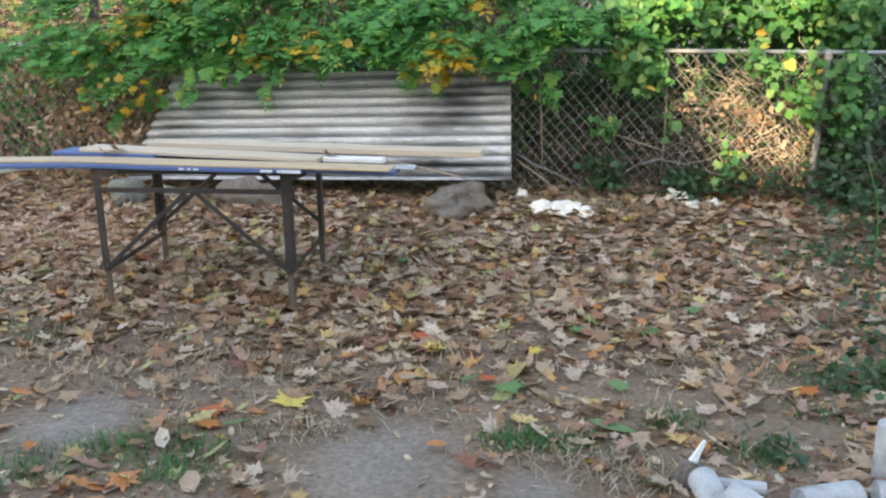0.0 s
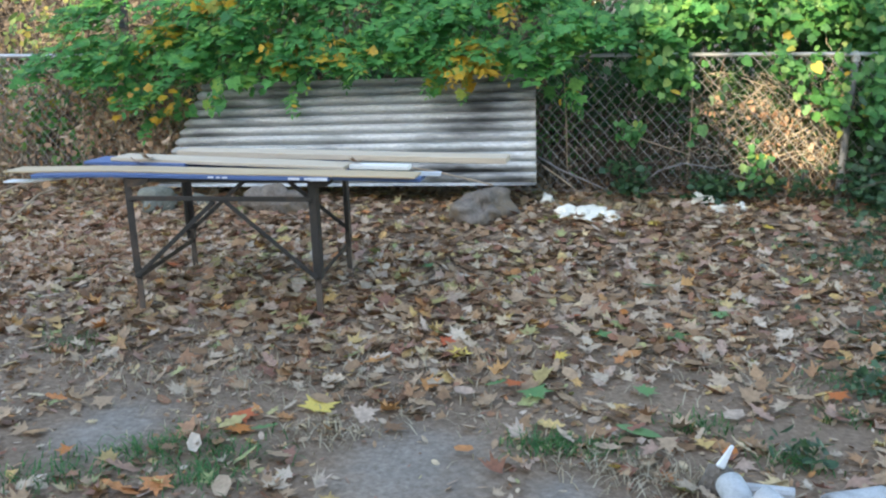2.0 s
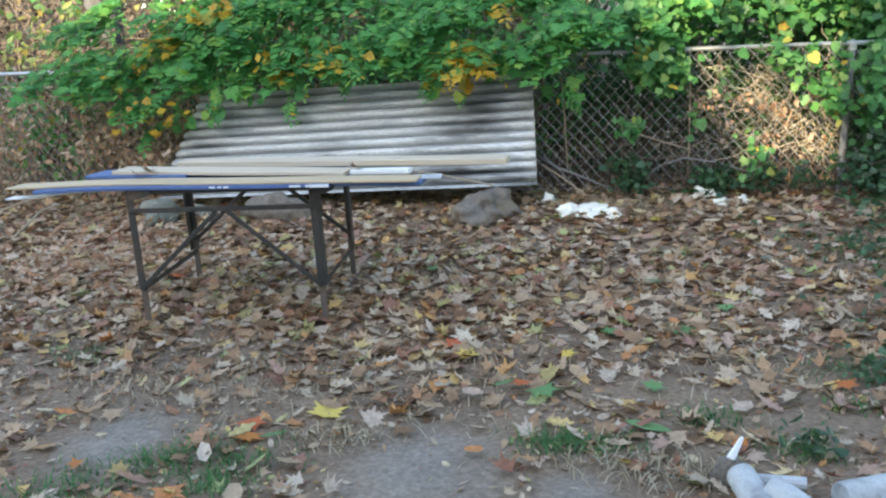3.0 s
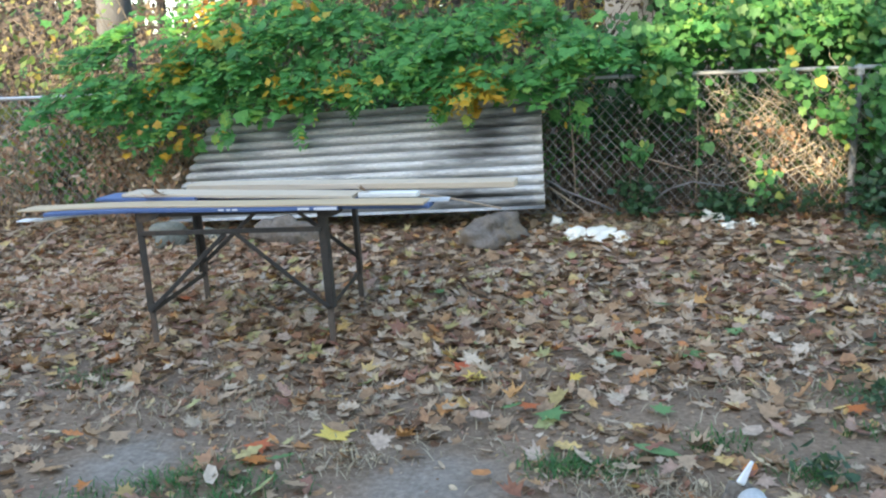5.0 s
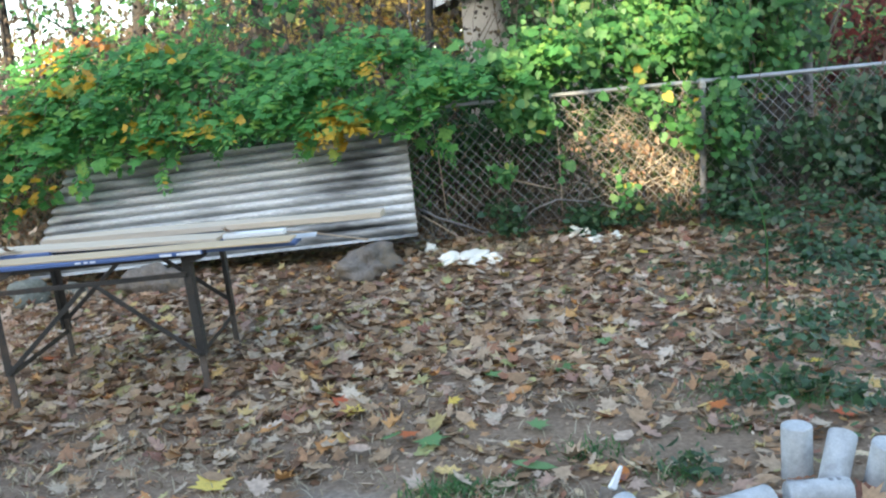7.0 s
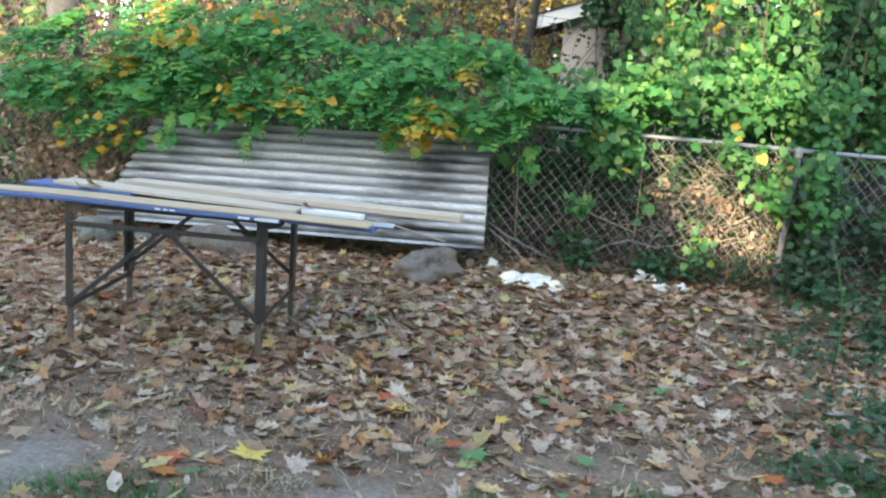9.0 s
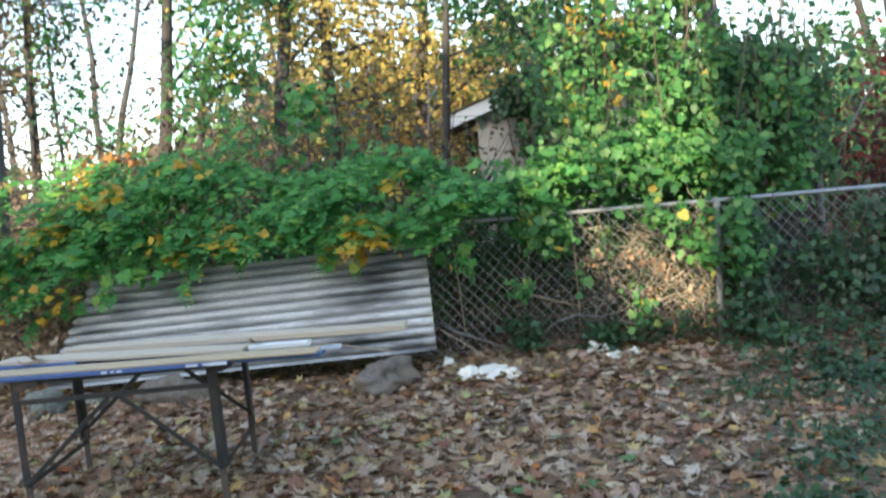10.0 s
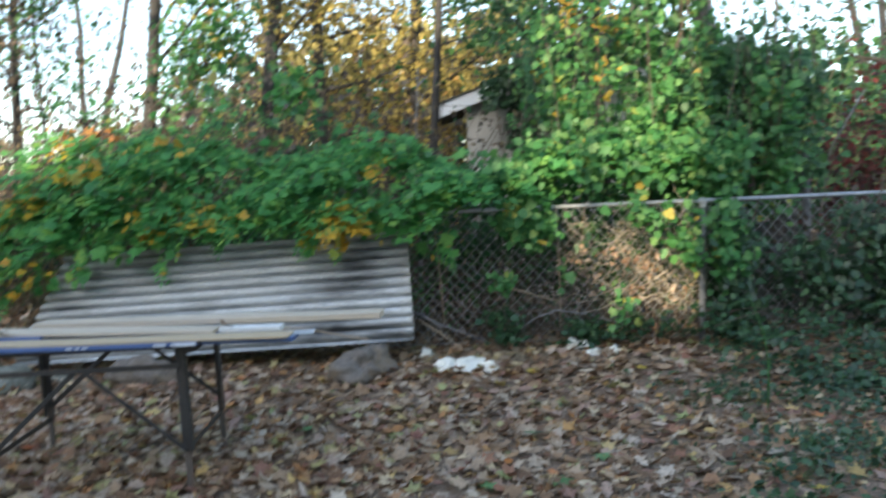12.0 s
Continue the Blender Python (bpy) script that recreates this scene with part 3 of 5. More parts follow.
        f += [(i, i + 1, i + k + 2, i + k + 1) for i in range(1, k)]
        b = Buf()
        b.v, b.f = v, f
        part("gusset", b, IRON, table)


build_table()


def bent_slab(name, x0, x1, y0, y1, z, thick, mat, label, category, bend=None, turn=0.0, ragged=0.0, pivot=None, tilt=0.0):
    """A long board or sheet of real thickness, sagging by bend(x), with slightly uneven edges."""
    n = 28
    bm = bmesh.new()
    rings = []
    for i in range(n + 1):
        x = x0 + (x1 - x0) * i / n
        d = bend(x) if bend else 0.0
        d += 0.0025 * noise.noise((x * 2.3, y0 * 3, z * 9))
        r = ragged * noise.noise((x * 6, y0, 1.0))
        e = min(0.003, thick * 0.2)
        prof = ((y0 + r + e, 0), (y0 + r, e), (y0 + r, thick - e), (y0 + r + e, thick), (y1 - e, thick + tilt), (y1, thick - e + tilt), (y1, e + tilt), (y1 - e, tilt))
        rings.append([bm.verts.new((x, y, z + h + d)) for y, h in prof])
    for a, b in zip(rings, rings[1:]):
        for k in range(8):
            bm.faces.new((a[k], b[k], b[(k + 1) % 8], a[(k + 1) % 8]))
    bm.faces.new(rings[0])
    bm.faces.new(rings[-1][::-1])
    bmesh.ops.recalc_face_normals(bm, faces=bm.faces)
    if turn:
        c = pivot or ((x0 + x1) / 2, (y0 + y1) / 2)
        bmesh.ops.rotate(bm, cent=(c[0], c[1], z), matrix=Matrix.Rotation(radians(turn), 3, "Z"), verts=bm.verts)
    me = bpy.data.meshes.new(name)
    bm.to_mesh(me)
    bm.free()
    me.materials.append(mat)
    return tagged(new(name, me), label, category)


def droop(x):
    return -0.018 * smooth(1.95, 2.7, -x)


def build_table_load():
    T = 0.735
    front = bent_slab("insulation_board", -2.46, -0.84, 4.690, 4.905, T, 0.020, FOAM_BLUE, "blue foam insulation board lying on the table frame", "foam board", droop, 2.4, pivot=(-0.84, 4.71))
    bent_slab("insulation_board", -2.20, -0.84, 4.911, 5.240, T, 0.020, FOAM_BLUE, "blue foam insulation board under the planks", "foam board", None, 1.2, pivot=(-0.84, 4.91))
    # unreadable pale print along the front edge
    way = Matrix.Translation((-0.84, 4.71, 0)) @ Matrix.Rotation(radians(2.4), 4, "Z")
    for x, w, h in ((-0.62, 0.03, 0.009), (-0.58, 0.02, 0.009), (-0.545, 0.028, 0.009), (-0.18, 0.06, 0.012), (-0.11, 0.03, 0.012), (-0.055, 0.10, 0.016)):
        part("print", moved(bevel_box(w, 0.002, h, 0), way @ pose(x, -0.0225, T + 0.011)), PALE_INK, front)
    bent_slab("insulation_board", -1.85, -0.95, 5.260, 5.590, T, 0.026, FOAM_BLUE, "blue foam insulation board at the back of the table", "foam board", None, 1.0)
    bent_slab("insulation_board", -0.83, -0.38, 4.725, 4.890, T, 0.020, FOAM_BLUE, "blue foam offcut reaching past the table end", "foam board", None, 1.0)
    bent_slab("tan_board", -2.66, -0.40, 4.700, 4.880, T + 0.0215, 0.010, PLANK_TAN, "thin tan board lying over the blue foam", "board", droop, 0.6, 0.004, pivot=(-0.36, 4.71))
    bent_slab("insulation_board", -2.32, -1.72, 4.900, 5.120, T + 0.0215, 0.020, FOAM_BLUE, "blue foam offcut under the grey-tan plank", "foam board", None, -0.5)
    bent_slab("plank", -2.17, -0.83, 4.920, 5.110, T + 0.043, 0.020, PLANK, "weathered grey-tan plank on the table", "plank", lambda x: -0.0205 * (x + 2.17) / 1.34, -0.5, 0.006)
    bent_slab("plank", -1.95, -0.005, 5.250, 5.430, T + 0.0275, 0.034, PLANK, "long pale plank reaching past the table end", "plank", None, -1.0, 0.004)
    bent_slab("white_board", -0.81, -0.49, 4.960, 5.050, T + 0.0235, 0.024, WHITE_WOOD, "short white-painted board on the pile", "board", None, -0.5)
    bent_slab("white_strip", -2.72, -2.25, 4.750, 4.840, T - 0.022, 0.008, WHITE_PAINT, "white strip drooping from under the foam board", "strip", lambda x: -0.045 * smooth(2.1, 2.7, -x) + 0.004, 2.0)
    bent_slab("card", -0.44, -0.30, 4.810, 4.950, T + 0.0215, 0.003, CONCRETE, "pale grey card under the board end", "card", None, 8.0)
    rod = Buf().tube([(-0.62, 5.11, T + 0.032), (-0.35, 5.02, T + 0.012), (-0.03, 4.85, T - 0.022)], 0.005, 6)
    tagged(new("rod", rod.mesh("rod", TWIG)), "thin pale rod sticking out from the board pile", "rod")


build_table_load()


# ---- stones, foam scraps, concrete cylinders ----
def lump(name, at, size, mat, label, category, seed, rough=0.25, flat=0.6):
    bm = bmesh.new()
    bmesh.ops.create_icosphere(bm, subdivisions=4, radius=0.5)
    for v in bm.verts:
        p = v.co.copy()
        d = 1 + rough * noise.noise(p * 2.2 + Vector((seed, 0, 0))) + 0.35 * rough * noise.noise(p * 6 + Vector((0, seed, 0))) + 0.12 * rough * noise.noise(p * 15)
        v.co = p * d
        if v.co.z < -0.28:
            v.co.z = -0.28
    bmesh.ops.scale(bm, vec=size, verts=bm.verts)
    me = bpy.data.meshes.new(name)
    bm.to_mesh(me)
    bm.free()
    me.materials.append(mat)
    me.polygons.foreach_set("use_smooth", [True] * len(me.polygons))
    ob = new(name, me)
    ob.matrix_world = pose(at[0], at[1], ground_z(at[0], at[1]) + 0.22 * size[2], 0, 0, seed * 40)
    return tagged(ob, label, category)


def build_lumps():
    lump("rock", (-0.38, 7.14), (0.48, 0.36, 0.31), STONE, "grey-brown rock half sunk in the leaves by the sheet", "rock", 1.3, 0.75)
    lump("stone", (-3.10, 7.08), (0.34, 0.26, 0.27), PALE_STONE, "rounded mottled grey-green stone among the leaves", "stone", 2.1, 0.45)
    lump("stone", (-2.78, 7.2), (0.2, 0.16, 0.14), PALE_STONE, "small mottled grey stone among the leaves", "stone", 3.7, 0.5)
    lump("stone", (-2.08, 7.12), (0.46, 0.24, 0.30), STONE, "grey block-like stone under the sheet", "stone", 4.4, 0.6)
    for i, (x, y, s) in enumerate(((0.08, 7.55, (0.10, 0.08, 0.09)), (0.25, 7.20, (0.22, 0.16, 0.095)), (0.42, 7.22, (0.30, 0.2, 0.085)), (0.58, 7.18, (0.24, 0.16, 0.075)))):
        lump("foam_scrap", (x, y), s, FOAM_WHITE, "crumbled white foam scrap in the leaves", "foam scrap", 5 + i * 0.7, 0.85)
    for i, (x, y, s) in enumerate(((1.27, 7.62, (0.17, 0.09, 0.13)), (1.41, 7.46, (0.14, 0.1, 0.075)), (1.57, 7.5, (0.13, 0.1, 0.075)))):
        lump("foam_scrap", (x, y), s, FOAM_WHITE, "small white foam scrap below the ivy", "foam scrap", 9 + i * 0.9, 0.8)
    lump("foam_scrap", (1.53, 6.15), (0.10, 0.08, 0.07), PALE_STONE, "pale pebble-like scrap in the leaves", "foam scrap", 12.2, 0.3)
    lump("rubble_piece", (0.93, 3.26), (0.10, 0.08, 0.16), STONE, "dark broken piece beside the cylinders", "rubble", 13.1, 0.4)


build_lumps()


def build_cylinders():
    def cylinder(at, turn, r=0.052, length=0.205, text=()):
        k = 24
        rings = [(-length / 2, r - 0.006), (-length / 2 + 0.003, r - 0.001), (-length / 2 + 0.006, r), (length / 2 - 0.006, r), (length / 2 - 0.003, r - 0.001), (length / 2, r - 0.006)]
        bm = bmesh.new()
        vs = [[bm.verts.new((rr * math.cos(2 * math.pi * i / k), rr * math.sin(2 * math.pi * i / k), z)) for i in range(k)] for z, rr in rings]
        for a, b in zip(vs, vs[1:]):
            for i in range(k):
                bm.faces.new((a[i], a[(i + 1) % k], b[(i + 1) % k], b[i]))
        bm.faces.new(vs[0][::-1])
        bm.faces.new(vs[-1])
        for v in bm.verts:
            v.co += v.co.normalized() * 0.0012 * noise.noise(v.co * 30 + Vector(at))
        me = bpy.data.meshes.new("concrete_cylinder")
        bm.to_mesh(me)
        bm.free()
        me.materials.append(CONCRETE)
        me.polygons.foreach_set("use_smooth", [len(p.vertices) == 4 for p in me.polygons])
        ob = new("concrete_cylinder", me)
        ob.matrix_world = Matrix.Translation(at) @ turn
        tagged(ob, "pale grey concrete test cylinder in a heap" if abs(turn.to_3x3().col[2].z) < 0.8 else "pale concrete test cylinder standing on its end", "concrete cylinder", group="heap of concrete cylinders")
        for z, a, w, h in text:
            b = Buf()
            for i in range(5):
                for dz in (-h / 2, h / 2):
                    q = a + (i / 4 - 0.5) * w / r
                    b.v.append(Vector(((r + 0.0008) * math.cos(q), (r + 0.0008) * math.sin(q), z + dz)))
            b.f = [(2 * i, 2 * i + 1, 2 * i + 3, 2 * i + 2) for i in range(4)]
            part("writing", b, INK, ob)
        return ob

    def lying(yaw, pitch=0.0):
        return Matrix.Rotation(radians(yaw), 4, "Z") @ Matrix.Rotation(radians(90 - pitch), 4, "Y")

    g = ground_z(1.4, 3.3)
    cylinder((1.59, 3.40, g + 0.10), Matrix.Identity(4))
    cylinder((1.585, 3.19, g + 0.052), lying(1), r=0.047, text=((-0.07, math.pi * 0.9, 0.012, 0.01), (-0.055, math.pi * 0.9, 0.012, 0.01), (-0.04, math.pi * 0.9, 0.012, 0.01), (0.04, math.pi * 1.0, 0.02, 0.014), (0.065, math.pi * 1.0, 0.02, 0.014)))
    cylinder((1.70, 3.33, g + 0.095), lying(55, 42), r=0.048)
    cylinder((1.83, 3.28, g + 0.075), pose(0, 0, 0, 10, 6, 0))
    cylinder((1.83, 3.02, g + 0.05), lying(75, 4))
    cylinder((1.33, 3.13, g + 0.05), lying(24))
    cylinder((1.42, 2.96, g + 0.07), lying(-38, 8))
    cylinder((0.975, 3.08, g + 0.058), lying(101, 4), r=0.046)
    cylinder((1.095, 2.99, g + 0.065), lying(133, 12), r=0.048)
    cylinder((1.10, 2.86, g + 0.05), lying(15))
    cylinder((1.30, 2.84, g + 0.05), lying(80))
    stick = Buf().tube([(1.0, 3.22, g + 0.03), (1.16, 3.2, g + 0.035)], 0.022, 10)
    tagged(new("pipe_stub", stick.mesh("pipe_stub", CONCRETE)), "short grey pipe stub beside the cylinders", "pipe")
    bm = bevel_box(0.030, 0.014, 0.085, 0.006)
    for v in bm.verts:
        if v.co.z > 0:
            v.co.x = v.co.x * 0.45 + 0.005
    me = bpy.data.meshes.new("white_chip")
    bm.to_mesh(me)
    bm.free()
    me.materials.append(WHITE_PAINT)
    chip = new("white_chip", me)
    chip.matrix_world = pose(0.945, 3.235, g + 0.132, -14, 24, 0)
    tagged(chip, "broken white chip standing against a dark piece", "chip")


build_cylinders()


# ---- wandering stems ----
def limb_path(start, way, length, n=6, wander=0.25, seed=0.0, rise=0.0):
    pts, p, d = [Vector(start)], Vector(start), Vector(way).normalized()
    for i in range(n):
        q = Vector((noise.noise((seed + i * 0.7, 1, 2)), noise.noise((seed + i * 0.7, 5, 2)), noise.noise((seed + i * 0.7, 9, 2))))
        d = (d + wander * q + Vector((0, 0, rise))).normalized()
        p = p + d * (length / n)
        pts.append(p.copy())
    return pts


# ---- shed behind the fence ----
def build_shed():
    shed = empty("shed", "small pale plastered shed with a white gable board, overgrown", "shed")
    y0, y1, x0, x1 = 11.5, 14.0, 0.42, 3.2
    peak, eave = (1.81, 3.0), 2.515
    b = Buf()
    for y in (y0, y1):
        for x, z in ((x0, 0.05), (x1, 0.05), (x1, eave), (peak[0], peak[1]), (x0, eave)):
            b.v.append(Vector((x, y, z)))
    b.f = [(0, 1, 2, 3, 4), (9, 8, 7, 6, 5), (0, 4, 9, 5), (1, 6, 7, 2), (4, 3, 8, 9), (2, 7, 8, 3)]
    part("wall", b, PLASTER, shed)
    for s, end in ((-1, 0.0), (1, 3.62)):
        slope = (peak[1] - eave) / (peak[0] - x0)
        ez = peak[1] - slope * abs(end - peak[0])
        a, c = Vector((peak[0], y0 - 0.17, peak[1] + 0.06)), Vector((end, y0 - 0.17, ez + 0.06))
        part("gable_board", bar_between(a, c, 0.03, 0.17), WHITE_PAINT, shed, "white painted gable board")
        rb = Buf()
        for y in (y0 - 0.2, y1 + 0.2):
            for p, dz in ((a, 0.07), (c, 0.07), (c, 0.095), (a, 0.095)):
                rb.v.append(Vector((p.x, y, p.z + dz)))
        rb.f = [(0, 1, 2, 3), (7, 6, 5, 4), (0, 4, 5, 1), (1, 5, 6, 2), (2, 6, 7, 3), (3, 7, 4, 0)]
        part("roof", rb, ROOFING, shed)
    pos = np.c_[rng.uniform(0.62, 1.5, 1500), rng.uniform(11.2, 11.45, 1500), rng.uniform(0.9, 2.85, 1500)]
    pos = pos[(pos[:, 0] > 0.97 + 0.08 * np.sin(pos[:, 2] * 5.0)) | ((pos[:, 2] > 2.45) & (pos[:, 0] > 0.80))]
    gable = np.c_[rng.uniform(0.62, 2.4, 900), rng.uniform(10.95, 11.2, 900), np.zeros(900)]
    gable[:, 2] = 2.55 + 0.35 * (gable[:, 0] - 0.42) + rng.uniform(-0.25, 0.22, 900)
    pos = np.concatenate([pos, gable])
    cover = empty("wall_ivy", "dark ivy covering the shed wall", "ivy")
    stems = Buf()
    for k in range(16):
        stems.tube(limb_path((1.0 + 0.03 * k, 11.42, 0.3), (0.05 * math.sin(k * 2.0), 0, 1), 2.2, 8, 0.2, k * 3.7), 0.007, 4, cap=False)
    tagged(part("brushwood", stems, DARK_TWIG, cover), kind="stuff")
    leaf_mass("foliage", pos, rng.uniform(0.06, 0.12, len(pos)), [VINE5, HEART], IVY, cover, (0, -0.9, 0.4), 0.4, 0.8)
    return shed


build_shed()


# ---- trees ----
def build_tree(at, height, r, lean, bark, leaf, n_leaf, leaf_size, shapes, crown_low, crown_spread, label, limbs=9, seed=1.0, name="tree", clump=0.35, face=(0, -0.4, 0.6)):
    z0 = ground_z(*at) - 0.1
    tree = empty(name, label, "tree")
    n = 10
    pts = [Vector((at[0] + lean[0] * f + 0.10 * noise.noise((seed, f * 3, 0)), at[1] + lean[1] * f + 0.1 * noise.noise((seed, f * 3, 7)), z0 + height * f)) for f in np.linspace(0, 1, n)]
    radii = [r * (1.35 if i == 0 else 1.0) * (1 - 0.75 * i / (n - 1)) for i in range(n)]
    part("trunk", Buf().tube(pts, radii, 10).mesh("trunk", bark, True), bark, tree)
    centres = []
    r2 = random.Random(int(seed * 100))
    for k in range(limbs):
        f = crown_low + (0.97 - crown_low) * (k + 0.5) / limbs
        i = min(int(f * (n - 1)), n - 2)
        p = pts[i].lerp(pts[i + 1], f * (n - 1) - i)
        a = r2.uniform(0, 2 * math.pi)
        length = crown_spread * r2.uniform(0.6, 1.15) * (1.15 - 0.5 * f)
        lp = limb_path(p, (math.cos(a), math.sin(a), r2.uniform(0.1, 0.8)), length, 6, 0.35, seed * 13 + k, 0.03)
        rr = max(r * 0.38 * (1 - 0.6 * f), 0.012)
        limb = Buf().tube(lp, [rr * (1 - 0.85 * j / 6) for j in range(7)], 6)
        for j in (2, 3, 4, 5, 6):
            centres.append(lp[j])
            sub = limb_path(lp[j], (r2.uniform(-1, 1), r2.uniform(-1, 1), r2.uniform(-0.3, 0.7)), length * 0.4, 4, 0.5, seed * 7 + k + j * 3.1)
            limb.tube(sub, [rr * 0.3, rr * 0.22, rr * 0.16, rr * 0.1, rr * 0.05], 4, cap=False)
            centres += sub[1:]
        part("limb", limb, bark, tree)
    if n_leaf:
        centres = [c for c in centres if noise.noise((c.x * 1.3 + seed, c.y * 1.3, c.z * 1.3)) > -0.06] or centres
        pos = clumped(n_leaf, [tuple(c) for c in centres], (clump, clump, clump * 0.8))
        leaf_mass("crown", pos, rng.uniform(0.6, 1.2, n_leaf) * leaf_size, shapes, leaf, tree, face, 0.8)
    return tree


def build_far_woods():
    """Distant woodland as one mass of leaf clumps, thinner towards the open sky."""
    r2 = random.Random(31)
    centres = {"b": [], "y": [], "g": []}
    for k in range(5600):
        y = r2.uniform(17, 30)
        x = r2.uniform(-0.75 * y, 0.8 * y)
        u = x / y
        top = float(np.interp(u, (-0.75, -0.58, -0.53, -0.45, -0.34, -0.2, 0.02, 0.2, 0.34, 0.42, 0.8), (3.3, 3.1, 1.6, 1.7, 2.8, 4.4, 5.0, 4.6, 3.4, 3.6, 3.8))) * y / 20
        z = top * r2.random() ** 0.8
        if noise.noise((x * 0.35, y * 0.35, z * 0.45)) > -0.08:
            kind = "y" if -0.15 < u < 0.06 and r2.random() < 0.6 else ("g" if u > 0.2 or r2.random() < 0.2 else "b")
            centres[kind].append((x, y, z))
    for kind, mat, label in (("b", BROWN_LEAF, "distant brown autumn woodland"), ("y", YELLOW_TREE, "distant yellow autumn woodland"), ("g", DARK_GREEN, "distant green woodland")):
        n = 6 * len(centres[kind])
        ob = leaf_mass("far_woods", clumped(n, centres[kind], (0.5, 0.5, 0.4)), rng.uniform(0.30, 0.65, n), [MAPLE, OVAL, SCRAP], mat)
        tagged(ob, label, "woods", kind="stuff")
    for k in range(13):
        y = 15 + 12 * r2.random()
        x = r2.uniform(-0.55, 0.5) * y
        w = r2.uniform(0.5, 1.5)
        p = limb_path((x, y, 0.2), (r2.uniform(-0.25, 0.25), 0, 1), 9, 7, 0.5, k * 3.3)
        t = empty("far_tree", "slim dark trunk in the distant woods", "tree", group="far trees")
        part("trunk", Buf().tube(p, [w * (0.13 - 0.012 * i) for i in range(8)], 7), DULL_BARK, t)


build_far_woods()


def build_trees():
    build_tree((-4.90, 9.6), 8.5, 0.23, (0.15, 0.2), TRUNK_GREY, YELLOW_TREE, 500, 0.12, [MAPLE], 0.42, 2.0, "grey-barked tree with yellow leaves behind the fence", 7, 1.1)
    build_tree((-3.80, 11.1), 9.0, 0.10, (1.15, 0.3), DULL_BARK, AIRY_GREEN, 6500, 0.11, [MAPLE, OVAL], 0.20, 1.9, "slim dark-trunked tree with thin green foliage", 14, 2.3, clump=0.22)
    build_tree((-5.25, 11.2), 7.0, 0.035, (0.3, 0), DULL_BARK, BROWN_LEAF, 2200, 0.10, [OVAL, MAPLE], 0.3, 1.3, "thin sapling with sparse brown leaves", 9, 3.1)
    build_tree((-5.0, 11.9), 6.5, 0.035, (-0.35, 0), DULL_BARK, AIRY_GREEN, 2600, 0.10, [OVAL, MAPLE], 0.35, 1.2, "thin sapling with sparse green leaves", 7, 4.6)
    build_tree((-2.65, 12.0), 10.0, 0.12, (1.6, 0.4), DULL_BARK, YELLOW_TREE, 2600, 0.11, [MAPLE, OVAL], 0.3, 1.8, "dark leaning tree with scattered yellow leaves", 9, 5.2)
    build_tree((-1.75, 12.8), 10.0, 0.11, (0.3, 0.4), DULL_BARK, YELLOW_TREE, 3200, 0.11, [MAPLE, OVAL], 0.25, 2.0, "tree with ochre autumn leaves", 10, 6.4)
    build_tree((-0.65, 14.0), 9.0, 0.12, (0.7, 0.2), DULL_BARK, YELLOW_TREE, 6000, 0.14, [MAPLE, OVAL], 0.2, 2.4, "tree with bright yellow autumn crown", 12, 7.7)
    build_tree((-0.10, 11.25), 8.0, 0.065, (0.5, 0.2), DULL_BARK, DARK_GREEN, 2600, 0.12, [OVAL, HEART], 0.36, 1.5, "slim grey tree with dark leaves beside the shed", 8, 8.3)
    build_tree((-0.08, 9.4), 2.7, 0.024, (0.05, 0.1), GREY_BARK, AIRY_GREEN, 40, 0.09, [OVAL], 0.6, 0.4, "thin pale sapling stem behind the vines", 5, 8.9)
    build_tree((3.42, 10.1), 10.0, 0.125, (-1.1, 0.2), GREY_BARK, DARK_GREEN, 3800, 0.12, [OVAL, HEART], 0.25, 2.0, "grey tree wrapped in climbing vine", 11, 9.2)
    build_tree((5.9, 11.2), 8.0, 0.12, (-0.2, 0.2), DULL_BARK, DARK_GREEN, 3800, 0.13, [MAPLE, OVAL], 0.30, 2.2, "dark-leaved tree beyond the fence", 13, 10.5)
    build_tree((-1.42, 9.6), 2.7, 0.018, (0.1, 0.0), DULL_BARK, VINE_PURE, 420, 0.15, [MAPLE, VINE5], 0.45, 0.55, "young green sapling rising behind the vines", 6, 14.2, clump=0.13)
    # Trunk out of view; added to keep sky light off the ground at right.
    build_tree((5.3, 8.9), 7.5, 0.11, (-0.9, -1.6), BARK, DARK_GREEN, 2600, 0.13, [MAPLE, OVAL], 0.46, 3.3, "dark-leaved tree added over the fence corner to block sky light", 12, 15.6)
    build_tree((1.95, 10.5), 8.5, 0.10, (-0.2, 0.1), DULL_BARK, DARK_GREEN, 7000, 0.095, [OVAL, LANCE, HEART], 0.27, 1.75, "dark tree hung with climbing vine behind the shed corner", 15, 16.9, clump=0.26)
    build_tree((-6.3, 13.0), 8.0, 0.09, (0.4, 0.2), DULL_BARK, BROWN_LEAF, 2600, 0.11, [MAPLE, OVAL], 0.22, 2.2, "slim tree with thin brown foliage", 11, 12.7)
    build_tree((7.2, 12.0), 9.0, 0.15, (0.2, 0.2), DULL_BARK, DARK_GREEN, 3600, 0.14, [MAPLE, OVAL], 0.25, 2.2, "dark-leaved tree beyond the fence", 12, 11.3)


build_trees()


def build_dapple_tree():
    """A thinly leaved tree, added out of view to break up the low sun."""
    build_tree((-4.0, -5.2), 10.5, 0.12, (0.2, 0.1), BARK, YELLOW_TREE, 360, 0.18, [MAPLE, OVAL], 0.60, 1.9, "unseen thinly leaved tree added to dapple the low sun", 11, 21.3, clump=0.28)


build_dapple_tree()


